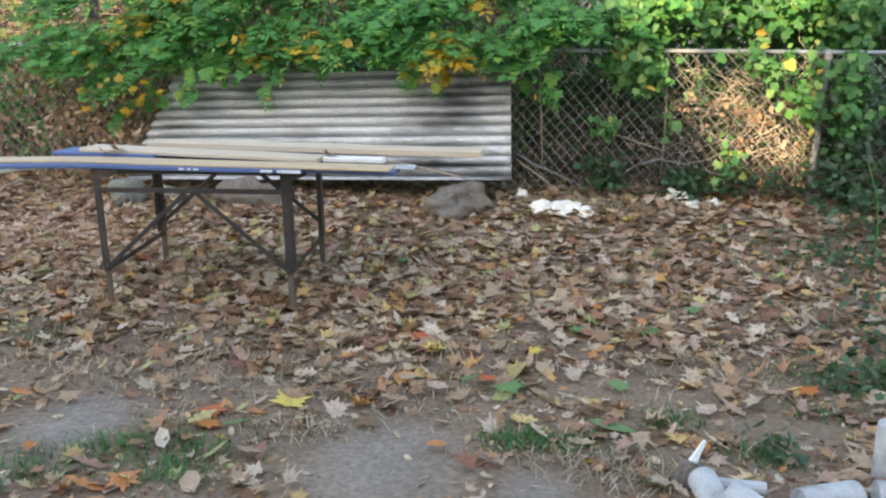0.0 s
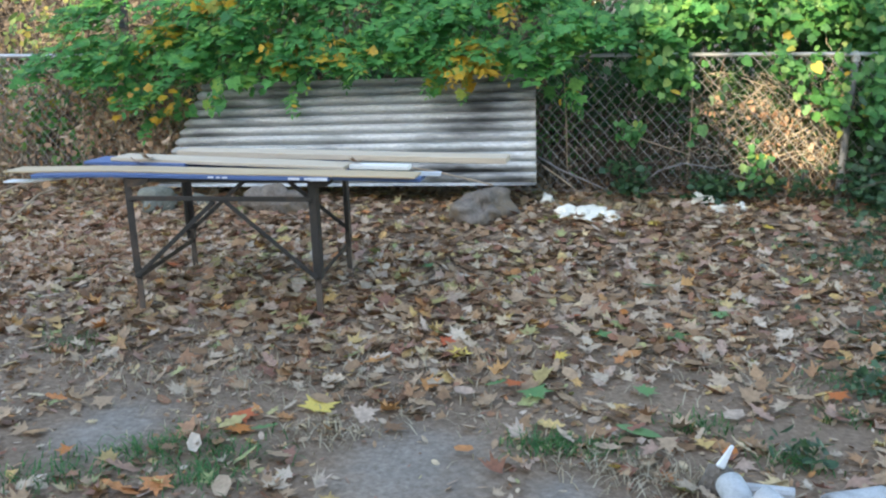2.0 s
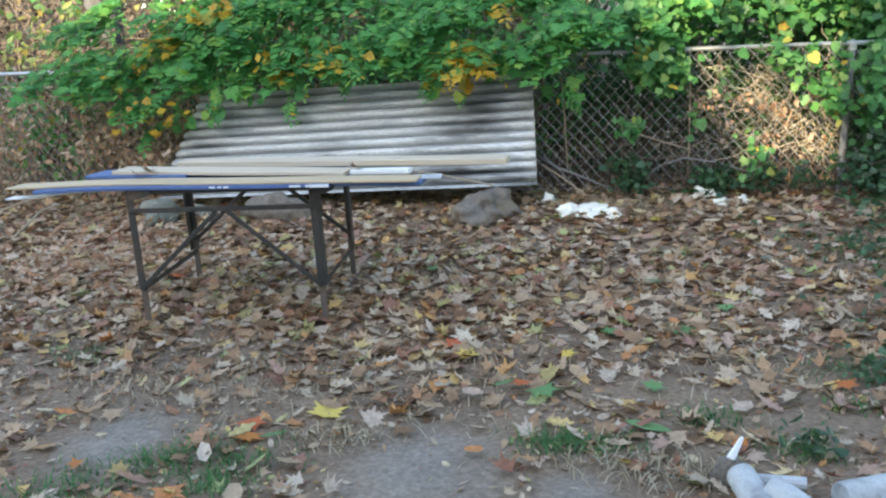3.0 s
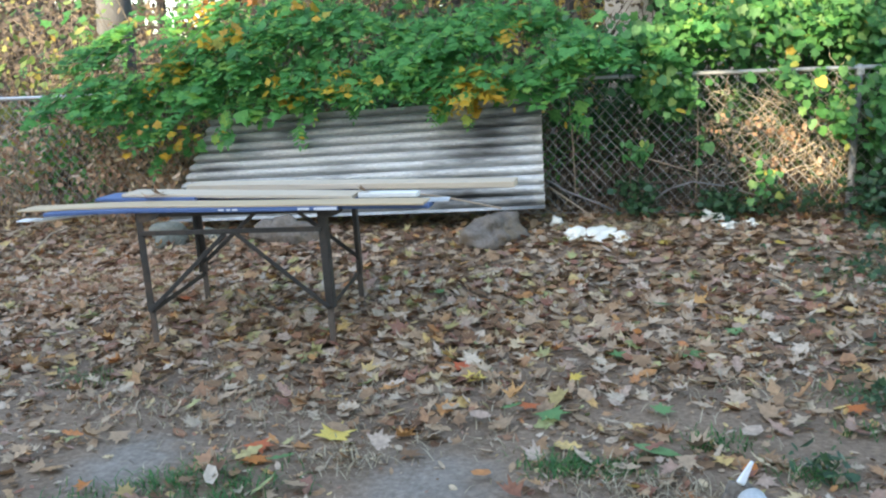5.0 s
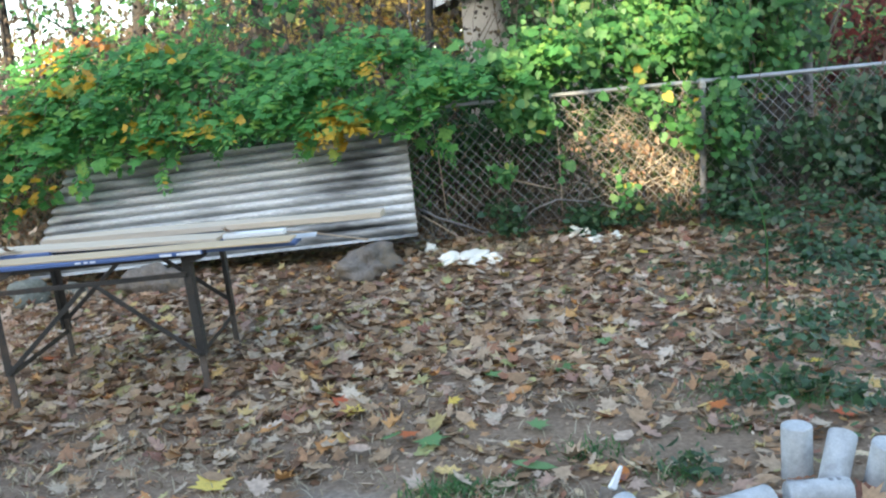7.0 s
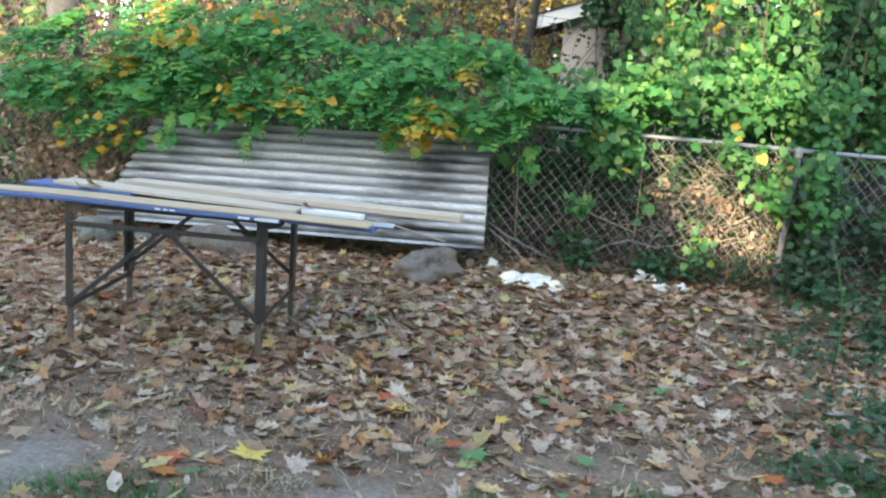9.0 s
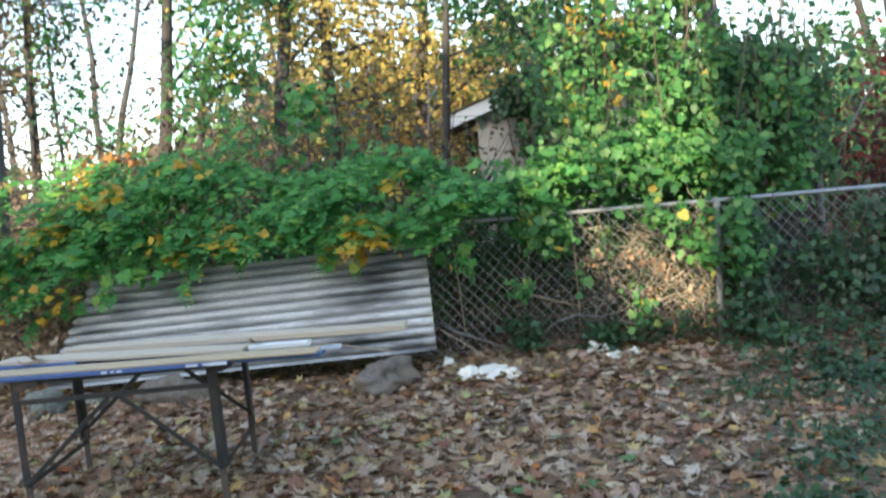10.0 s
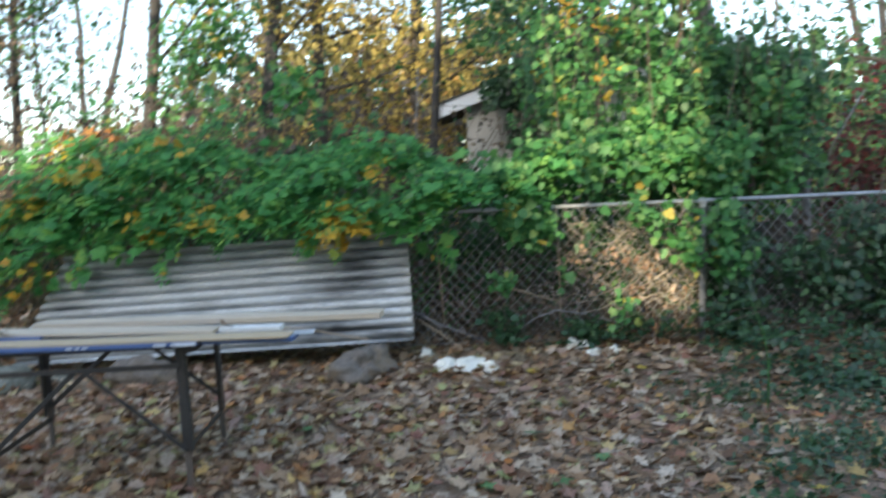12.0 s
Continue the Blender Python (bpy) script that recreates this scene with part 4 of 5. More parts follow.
# ---- shrubs and thickets behind the fence ----
def build_thicket(x0, x1, y0, y1, top, n_stem, stem_mat, leaf_mat, n_leaf, leaf_size, shapes, label, name="shrub", seed=1, low=0.0, r=0.006, spread=0.12):
    th = empty(name, label, "shrub")
    r2 = random.Random(seed)
    b, centres = Buf(), []
    for k in range(n_stem):
        x, y = r2.uniform(x0, x1), r2.uniform(y0, y1)
        h = top * r2.uniform(0.45, 1.0)
        z = ground_z(x, y) + low * r2.random()
        pts = limb_path((x, y, z), (r2.uniform(-0.5, 0.5), r2.uniform(-0.4, 0.3), 1), h, 7, 0.45, seed * 31 + k * 1.7, -0.02)
        b.tube(pts, [r * (1 - 0.75 * j / 7) * r2.uniform(0.8, 1.4) for j in range(8)], 4, cap=False)
        for j in (3, 4, 5, 6, 7):
            centres.append(tuple(pts[j]))
            if r2.random() < 0.6:
                sub = limb_path(pts[j], (r2.uniform(-1, 1), r2.uniform(-1, 1), r2.uniform(-0.5, 0.7)), h * 0.3, 4, 0.6, k * 3.3 + j)
                b.tube(sub, r * 0.4, 3, cap=False)
                centres += [tuple(q) for q in sub[1:]]
    tagged(part("brushwood", b, stem_mat, th), kind="stuff")
    if n_leaf:
        leaf_mass("foliage", clumped(n_leaf, centres, (spread, spread, spread)), rng.uniform(0.6, 1.2, n_leaf) * leaf_size, shapes, leaf_mat, th)
    return th


def build_tangle(x0, x1, z0, z1, n, mat):
    """Crossing dry vine stems woven behind the wire."""
    th = empty("dry_tangle", "tangle of dry vine stems woven behind the wire", "vine")
    r2 = random.Random(n)
    b = Buf()
    for k in range(n):
        p = (r2.uniform(x0, x1), r2.uniform(7.84, 8.05), r2.uniform(z0, z1))
        pts = limb_path(p, (r2.uniform(-1, 1), 0.05, r2.uniform(-1, 0.6)), r2.uniform(0.2, 0.6), 9, 1.5, k * 2.7)
        b.tube([q for q in pts if q.y > 7.82] or pts[:2], r2.uniform(0.0011, 0.0028), 3, cap=False)
    tagged(part("brushwood", b, mat, th), kind="stuff")
    c = [(r2.uniform(x0, x1), r2.uniform(7.82, 8.0), r2.uniform(z0, z1 - 0.15)) for k in range(30)]
    # Leaf colour follows too: rust in the sunlit part, brown in the shaded one.
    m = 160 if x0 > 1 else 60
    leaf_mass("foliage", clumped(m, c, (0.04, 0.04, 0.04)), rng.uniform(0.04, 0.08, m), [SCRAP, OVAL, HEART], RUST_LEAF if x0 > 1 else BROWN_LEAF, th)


def build_thickets():
    build_thicket(-6.0, -3.2, 7.95, 8.6, 1.15, 90, TWIG, RUST_LEAF, 2900, 0.08, [SCRAP, OVAL, MAPLE, LANCE], "withered rust-brown shrub pressed against the fence", seed=3)
    build_thicket(-6.6, -4.4, 8.2, 9.0, 2.3, 40, TWIG, YELLOW_GREEN, 900, 0.11, [MAPLE, OVAL], "loose green and yellow shrub behind the fence", seed=4)
    build_thicket(-3.8, 0.2, 9.6, 11.0, 3.0, 130, DARK_TWIG, BROWN_LEAF, 3600, 0.085, [SCRAP, OVAL, MAPLE], "dark brown leafless thicket", seed=5, r=0.009, spread=0.25)
    build_thicket(-3.2, -0.4, 8.9, 9.8, 2.2, 40, DARK_TWIG, DARK_GREEN, 1500, 0.11, [OVAL, MAPLE], "dark green shrub behind the vines", seed=6, spread=0.2)
    build_thicket(-2.0, -0.7, 10.2, 11.0, 3.0, 30, DARK_TWIG, AIRY_GREEN, 1300, 0.15, [MAPLE], "green shrub with some yellow leaves", seed=7, spread=0.2)
    build_thicket(-8.0, 1.0, 12.5, 15.0, 4.2, 130, DARK_TWIG, BROWN_LEAF, 6000, 0.12, [SCRAP, OVAL, MAPLE], "tall brown undergrowth among the trees", seed=13, r=0.012, spread=0.35)
    build_thicket(-2.6, 1.2, 13.5, 16.0, 5.2, 70, DARK_TWIG, YELLOW_TREE, 6000, 0.13, [MAPLE, OVAL], "tall yellow-leaved undergrowth among the trees", seed=14, r=0.012, spread=0.4)
    build_thicket(3.6, 9.0, 11.0, 14.0, 4.2, 90, DARK_TWIG, DARK_GREEN, 5000, 0.13, [OVAL, MAPLE], "dark green undergrowth beyond the fence", seed=15, r=0.012, spread=0.35)
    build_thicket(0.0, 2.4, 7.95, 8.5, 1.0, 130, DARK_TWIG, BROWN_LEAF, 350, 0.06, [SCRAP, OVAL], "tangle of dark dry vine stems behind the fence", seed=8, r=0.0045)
    build_thicket(0.25, 2.4, 8.4, 9.0, 1.65, 80, DARK_TWIG, DARK_GREEN, 4200, 0.09, [OVAL, HEART], "dark undergrowth behind the fence", seed=16, spread=0.15)
    build_thicket(-4.6, -1.6, 8.5, 9.2, 2.5, 40, DARK_TWIG, VINE_PURE, 700, 0.16, [MAPLE, PINNATE], "green shrub rising behind the vine", seed=17, spread=0.16)
    build_thicket(-1.1, 0.05, 8.3, 8.9, 1.7, 20, DARK_TWIG, VINE_PURE, 500, 0.16, [MAPLE, PINNATE], "green shrub rising behind the vine", seed=18, spread=0.14)
    build_thicket(-10.0, -3.0, 11.5, 14.5, 2.3, 150, DARK_TWIG, BROWN_LEAF, 7000, 0.15, [SCRAP, OVAL, MAPLE], "grey-brown undergrowth among the trees", seed=19, r=0.012, spread=0.3)
    build_thicket(-5.4, -3.4, 8.6, 9.6, 1.75, 60, TWIG, BROWN_LEAF, 2200, 0.09, [SCRAP, OVAL], "withered brown shrub behind the fence", seed=20, spread=0.16)
    build_thicket(-8.0, -4.9, 9.6, 10.8, 2.5, 70, DARK_TWIG, BROWN_LEAF, 2600, 0.10, [SCRAP, MAPLE], "tall dull brown brush behind the fence", seed=22, r=0.009, spread=0.22)
    build_thicket(-6.4, -4.3, 7.9, 8.4, 0.9, 30, DARK_TWIG, VINE_GREEN, 420, 0.11, [VINE5, MAPLE], "green vine shoots in the withered brush", seed=23, spread=0.1)
    build_thicket(-5.6, -3.3, 7.5, 7.72, 0.85, 60, TWIG, RUST_LEAF, 420, 0.075, [SCRAP, OVAL, LANCE], "withered rust-brown stems grown through the fence", seed=24, r=0.004, spread=0.10)
    # Sun patch put into pale stems, the shade beside it into dark ones.
    build_tangle(1.35, 2.34, 0.45, 1.15, 210, SUNLIT_TWIG)
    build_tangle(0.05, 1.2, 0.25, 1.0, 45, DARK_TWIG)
    build_thicket(2.6, 6.0, 8.1, 9.2, 1.3, 70, DARK_TWIG, BROWN_LEAF, 1100, 0.07, [SCRAP, OVAL], "brown bramble beyond the fence", seed=10)
    build_thicket(4.3, 6.6, 8.9, 9.8, 2.6, 90, DARK_TWIG, RED_LEAF, 6000, 0.095, [OVAL, SCRAP], "dark red-leaved shrub beyond the fence", seed=11, spread=0.2)
    build_thicket(-9.5, -5.5, 8.4, 11.0, 2.0, 70, DARK_TWIG, BROWN_LEAF, 1800, 0.09, [SCRAP, OVAL], "brown undergrowth behind the fence", seed=12, spread=0.2)


build_thickets()


# ---- vines over the fence ----
def runners(parent, pts, way, length, r):
    """Thin creeping stems from the given points."""
    b = Buf()
    for k, p in enumerate(pts):
        b.tube(limb_path(p, way, length, 5, 0.5, k * 2.1), r, 4, cap=False)
    tagged(part("brushwood", b, DARK_TWIG, parent), kind="stuff")


def edge_at(table, x):
    xs, zs = zip(*table)
    return float(np.interp(x, xs, zs))


VINE_TOP = [(-4.6, 1.5), (-3.6, 2.0), (-3.1, 2.0), (-2.1, 2.05), (-1.2, 1.72), (-0.2, 1.9), (0.2, 1.66), (0.42, 1.42), (0.8, 1.42), (1.0, 1.8), (2.4, 1.6), (2.7, 1.35)]
VINE_LOW = [(-4.6, 1.1), (-3.6, 1.0), (-3.35, 0.62), (-3.05, 0.60), (-2.8, 0.98), (-2.4, 1.12), (-0.9, 1.17), (-0.1, 1.19), (0.1, 1.06), (0.18, 1.02), (0.26, 1.44), (0.74, 1.44), (0.80, 1.14), (1.06, 1.16), (1.16, 1.46), (1.76, 1.46), (1.82, 1.0), (2.0, 1.0), (2.2, 0.75), (2.6, 0.7), (2.7, 1.1)]


def build_vines():
    vine = empty("climbing_vine", "dense green climbing vine with yellowing leaves draped over the fence", "vine")
    pts, stems = [], Buf()
    r2 = random.Random(5)
    for k in range(230):
        x = r2.uniform(-4.5, 1.2)
        lo, hi = edge_at(VINE_LOW, x), edge_at(VINE_TOP, x)
        start = (x, r2.uniform(7.9, 8.5), r2.uniform(1.2, hi - 0.05))
        lp = limb_path(start, (r2.uniform(-0.7, 0.7), -1.0, r2.uniform(-0.1, 0.5)), r2.uniform(0.4, 0.8), 6, 0.4, k * 1.9, -0.22)
        lp = [p for p in lp if p.z > edge_at(VINE_LOW, p.x) + 0.03 and 7.28 < p.y]
        if len(lp) > 1:
            stems.tube(lp, 0.0035, 4, cap=False)
            pts += [tuple(p) for p in lp]
    for k in range(900):
        x = r2.uniform(-4.5, 1.3)
        lo, hi = edge_at(VINE_LOW, x), edge_at(VINE_TOP, x)
        f = r2.random()
        z = lo + 0.06 + (hi - lo + 0.05) * f + 0.10 * noise.noise((x * 1.7, f * 4, 2))
        pts.append((x, 7.42 + 0.75 * f * f + 0.12 * noise.noise((x * 2.1, f * 3, 8)), z))
    tagged(part("brushwood", stems, DARK_TWIG, vine), kind="stuff")
    pts = [p for p in pts if p[0] > -4.25 and noise.noise((p[0] * 1.5, p[1] * 1.5, p[2] * 2.2)) > 0.0 - 0.22 * (p[2] < 1.25) + 0.25 * (p[0] < -3.6)]
    pos = clumped(1500, pts, (0.06, 0.05, 0.045))
    keep = [i for i, p in enumerate(pos) if p[2] > edge_at(VINE_LOW, p[0]) - 0.02 + 0.12 * max(noise.noise((p[0] * 5, 0, 0)), 0) and p[2] < edge_at(VINE_TOP, p[0]) + 0.05 + 0.22 * noise.noise((p[0] * 2.2, 3.0, 0))]
    pos = pos[keep] + (0, 0.10, 0)
    leaf_mass("foliage", pos, rng.uniform(0.07, 0.15, len(pos)), [VINE5, MAPLE, MAPLE], VINE_PURE, vine, (0.0, -0.5, 0.8), 0.5, 0.6)
    # arching leaf sprays in layers, leaves set in pairs along each stem
    tips, norms, spots_, gold, twigs = [], [], [], [], Buf()
    for k in range(620):
        x = r2.uniform(-4.3, 0.78)
        lo, hi = edge_at(VINE_LOW, x), edge_at(VINE_TOP, x)
        f = r2.random() ** 0.85
        z = lo + 0.16 + (hi - lo - 0.08) * f
        if noise.noise((x * 1.9, 4.0, z * 2.8)) < -0.10 or (x < -3.6 and r2.random() < 0.6):
            continue
        side = r2.gauss(-0.25, 0.6)
        lp = limb_path((x, 7.58 + 0.62 * f * f + 0.08 * r2.random(), z), (side, -1.0, r2.uniform(0.0, 0.45)), r2.uniform(0.24, 0.46), 7, 0.35, k * 1.7 + 300, -0.16)
        lp = [p for p in lp if p.y > 7.30 and p.z > edge_at(VINE_LOW, p.x) - 0.03 + 0.10 * noise.noise((p.x * 5, 0, 0))]
        if len(lp) < 4:
            continue
        twigs.tube(lp, 0.0026, 3, cap=False)
        turned = -3.4 < x < 0.1 and noise.noise((x * 1.7, 9.0, z * 2.4)) > 0.34 and r2.random() < 0.55
        for i in range(1, len(lp)):
            way = (lp[i] - lp[i - 1]).normalized()
            across = way.cross(Vector((0, 0, 1))).normalized()
            for s in ((-1, 1) if i < len(lp) - 1 else (-1, 0, 1)):
                t = (way * (0.65 if s else 1.0) + across * s + Vector((0, 0, -0.18 - 0.25 * r2.random()))).normalized()
                spots_.append(tuple(lp[i] + t * 0.055))
                tips.append(tuple(t))
                gold.append(turned and r2.random() < 0.75)
                norms.append((r2.gauss(0, 0.28), r2.gauss(-0.42, 0.22), 0.9))
    tagged(part("brushwood", twigs, DARK_TWIG, vine), kind="stuff")
    sz, gold = rng.uniform(0.085, 0.165, len(tips)), np.array(gold)
    for nm, pick, mat, lab in (("leaf_sprays", ~gold, VINE_PURE, ""), ("yellow_leaf_sprays", gold, YELLOWED, "yellowing leaves in the green vine")):
        feather = pick & (rng.random(len(tips)) < 0.14)
        plain = pick & ~feather
        v, t = leaf_arrays(np.array(spots_)[plain], np.array(norms)[plain], np.array(tips)[plain], sz[plain], [VINE5, MAPLE, MAPLE])
        v2, t2 = leaf_arrays(np.array(spots_)[feather], np.array(norms)[feather], np.array(tips)[feather], sz[feather] * 1.6, [PINNATE])
        me = tri_mesh(nm, np.concatenate([v, v2]), np.concatenate([t, t2 + len(v)]), mat)
        tagged(part(nm, me, mat, vine), lab, kind="stuff")
    shade = [(r2.uniform(-4.0, -0.15), r2.uniform(7.5, 7.74), r2.uniform(1.24, 1.42)) for k in range(150)]
    cover = clumped(420, shade, (0.05, 0.03, 0.035))
    leaf_mass("rail_foliage", cover, rng.uniform(0.08, 0.15, 420), [VINE5, PINNATE, MAPLE], VINE_PURE, vine, (0.0, -0.6, 0.7), 0.5, 0.7)
    # hanging sprays before the sheet
    hang = empty("vine_spray", "green and yellow leaf sprays hanging before the metal sheet", "vine")
    spots = [(-0.57, 7.5, 1.17, 1), (-0.80, 7.5, 1.19, 1), (-0.60, 7.5, 1.10, 0), (-0.84, 7.49, 1.08, 0), (-2.4, 7.42, 1.03, 0), (-1.95, 7.45, 1.10, 0), (-2.0, 7.42, 0.93, 0), (-1.6, 7.46, 1.13, 0),
             (-0.22, 7.55, 1.2, 0), (0.28, 7.6, 1.05, 0), (0.36, 7.6, 0.98, 0), (-2.7, 7.4, 0.9, 0), (-2.62, 7.4, 1.02, 0)]
    for yellow, mat, nm in ((1, YELLOWED, "yellow_foliage"), (0, VINE_GREEN, "foliage")):
        c = [s[:3] for s in spots if s[3] == yellow]
        n = (9 if yellow else 7) * len(c)
        leaf_mass(nm, clumped(n, c, (0.05, 0.03, 0.05)), rng.uniform(0.09, 0.18, n), [VINE5, PINNATE], mat, hang, (0, -0.9, 0.4), 0.3, 1.0)
    # bright heart-leaved vine on the right part of the fence and up the tree
    climb = empty("bindweed", "bright green heart-leaved vine climbing the fence and tree", "vine")
    pts, stems = [], Buf()
    for k in range(330):
        x = r2.uniform(0.3, 2.75)
        z = r2.uniform(1.44, 1.80)
        if 0.3 < x < 0.88:
            continue
        pts.append((x, r2.uniform(7.78, 8.15), z))
    for k in range(120):
        x = r2.uniform(1.1, 3.2)
        y = r2.uniform(8.1, 9.6)
        h = r2.uniform(1.4, 4.6) if x < 2.4 else r2.uniform(1.2, 2.4)
        lp = limb_path((x, y, ground_z(x, y) + 0.8), (r2.uniform(-0.2, 0.2), r2.uniform(-0.15, 0.1), 1), h, 9, 0.3, k * 2.3)
        if k % 5 == 0:
            stems.tube(lp, 0.005, 4, cap=False)
        pts += [tuple(p) for p in lp[2:] if noise.noise((p.x * 1.6, p.y, p.z * 1.6)) > 0.04 and p.x > 1.18 + 0.12 * math.sin(p.z * 4)] * 2
    for x, z, m in ((0.78, 1.25, 7), (0.86, 1.17, 9), (0.95, 1.12, 9), (1.02, 1.17, 9), (0.9, 1.4, 9), (1.0, 1.5, 9), (0.82, 1.55, 9), (1.1, 1.45, 9), (0.7, 1.6, 6), (0.5, 1.62, 6), (0.6, 1.5, 5), (1.08, 1.25, 7), (1.84, 1.25, 5), (1.88, 1.14, 3), (2.05, 1.22, 5), (2.1, 1.0, 3), (2.22, 0.93, 5), (2.27, 0.85, 4), (2.28, 1.12, 5), (2.52, 0.78, 8), (2.55, 1.0, 8), (2.6, 0.9, 8), (2.62, 0.8, 7), (2.52, 1.2, 8),
                    (1.2, 0.72, 1), (1.62, 0.55, 2), (1.68, 0.45, 2), (1.72, 0.36, 2), (1.22, 0.8, 1)):
        pts += [(x, 7.68, z)] * m
    tagged(part("brushwood", stems, DARK_TWIG, climb), kind="stuff")
    n = 6200
    pts = [p for p in pts if p[2] < 1.35 or noise.noise((p[0] * 2.6, p[1] * 1.5, p[2] * 2.0)) > -0.12]
    pos = clumped(n, pts, (0.065, 0.10, 0.08))
    leaf_mass("foliage", pos, rng.uniform(0.05, 0.125, n), [HEART, HEART, VINE5], VINE_BRIGHT, climb, (0, -0.75, 0.6), 0.38, 0.9)
    # hanging strands up the tree and over the shed
    strands, hang_pts = Buf(), []
    for k in range(130):
        x, y = r2.uniform(0.95, 2.75), r2.uniform(8.3, 9.7)
        z = r2.uniform(2.0, 5.8)
        lp = limb_path((x, y, z), (r2.uniform(-0.25, 0.25), -0.1, -1), r2.uniform(0.5, 1.3), 9, 0.25, k * 4.1 + 77)
        strands.tube(lp, 0.003, 3, cap=False)
        hang_pts += [tuple(p) for p in lp if p.z > 1.5 and p.x > 0.92 + 0.10 * math.sin(p.z * 4)]
    tagged(part("brushwood", strands, DARK_TWIG, climb), kind="stuff")
    n = 5600
    pos = clumped(n, hang_pts, (0.045, 0.05, 0.05))
    # Noise-picked leaves get a darker green: shaded hollows put into the leaf colour.
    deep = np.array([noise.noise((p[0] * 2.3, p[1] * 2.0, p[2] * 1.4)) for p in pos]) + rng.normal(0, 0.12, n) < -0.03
    for nm, pick, mat in (("hanging_foliage", ~deep, VINE_BRIGHT), ("shade_tinted_foliage", deep, DARK_GREEN)):
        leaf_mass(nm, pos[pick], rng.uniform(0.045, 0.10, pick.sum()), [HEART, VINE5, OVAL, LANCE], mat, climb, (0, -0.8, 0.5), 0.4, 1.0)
    gold_pts = [(1.42, 8.6, 3.3), (1.42, 8.6, 3.05), (1.45, 8.6, 3.5), (1.75, 8.6, 2.9), (1.72, 8.6, 3.2), (1.15, 8.8, 2.5), (1.7, 8.4, 2.4)]
    leaf_mass("yellow_foliage", clumped(110, gold_pts, (0.05, 0.05, 0.09)), rng.uniform(0.05, 0.10, 110), [HEART, LANCE], YELLOWED, climb, (0, -0.8, 0.5), 0.35, 1.0)
    # darker mass right of the post
    dark = empty("vine_thicket", "dark green vine thicket beyond the fence post", "vine")
    pts = []
    for k in range(330):
        x = r2.uniform(2.3, 3.65)
        hi = 2.75 - 0.7 * max(x - 3.2, 0)
        pts.append((x, r2.uniform(8.2, 9.6), 1.0 + (hi - 1.0) * r2.random()))
    runners(dark, pts[::4], (0, 0, 1), 0.9, 0.006)
    pts = [p for p in pts if not (p[0] > 2.75 and p[2] < 1.75 and noise.noise((p[0] * 3, 1, p[2] * 3)) < 0.25)]
    pos = clumped(3800, pts, (0.10, 0.12, 0.10))
    leaf_mass("foliage", pos, rng.uniform(0.06, 0.13, 3800), [HEART, OVAL], DARK_GREEN, dark, (0, -0.8, 0.5), 0.45, 0.8)
    # orange bough among the green
    bough = empty("orange_bough", "bough of orange autumn leaves among the vines", "bough")
    leaf_mass("foliage", clumped(16, [(1.36, 8.05, 1.70), (1.66, 8.05, 1.68), (1.62, 8.05, 1.64)], (0.06, 0.05, 0.04)), rng.uniform(0.08, 0.13, 16), [MAPLE], ORANGE_LEAF, bough)
    leaf_mass("spray", clumped(70, [(-3.52, 9.2, 2.14), (-3.3, 9.2, 2.17), (-3.4, 9.2, 2.09)], (0.12, 0.1, 0.05)), rng.uniform(0.08, 0.14, 70), [MAPLE], ORANGE_LEAF, bough)


build_vines()


# ---- ivy on the ground along the fence ----
def build_ivy():
    ivy = empty("ivy", "dark green ivy creeping along the fence foot", "ivy")
    r2 = random.Random(9)
    pts = []
    for k in range(420):
        x = 2.25 + 3.4 * r2.random() ** 0.8
        y = r2.uniform(6.6 - 0.25 * (x - 2.3), 8.0)
        pts.append((x, y, ground_z(x, y) + 0.04 + 0.35 * r2.random() * smooth(6.2, 7.9, y)))
    for k in range(44):
        x = r2.choice((r2.gauss(1.32, 0.10), r2.gauss(1.5, 0.1), r2.gauss(2.1, 0.18), r2.gauss(1.85, 0.1)))
        y = r2.uniform(7.58, 7.8)
        pts.append((x, y, ground_z(x, y) + 0.04 + r2.random() * (0.24 if x > 1.7 else 0.17)))
    for k in range(22):
        x, y = r2.gauss(0.74, 0.07), r2.uniform(7.55, 7.78)
        pts.append((x, y, ground_z(x, y) + 0.05 + r2.random() * 0.3))
    runners(ivy, pts[::4], (1, 0.2, 0.05), 0.5, 0.003)
    n = 4200
    pos = clumped(n, pts, (0.07, 0.07, 0.03))
    pos[:, 2] = np.maximum(pos[:, 2], [ground_z(p[0], p[1]) + 0.015 for p in pos])
    leaf_mass("foliage", pos, rng.uniform(0.045, 0.085, n), [VINE5, HEART], IVY, ivy, (0, -0.35, 0.9), 0.4, 0.3)
    # brighter clump of leaves against the fence
    tuft = empty("seedling", "small green leafy seedling against the fence", "seedling")
    b = Buf()
    for x, z in ((0.66, 0.75), (0.78, 0.72), (0.72, 0.66)):
        b.tube([(0.72, 7.7, 0.15), (x, 7.66, z * 0.6), (x, 7.64, z)], 0.004, 4)
    part("brushwood", b, DARK_TWIG, tuft)
    leaf_mass("foliage", clumped(34, [(0.68, 7.63, 0.72), (0.78, 7.63, 0.68), (0.72, 7.63, 0.64)], (0.055, 0.04, 0.04)), rng.uniform(0.05, 0.095, 34), [HEART, OVAL], VINE_BRIGHT, tuft, (0, -0.9, 0.4), 0.3, 0.8)


build_ivy()


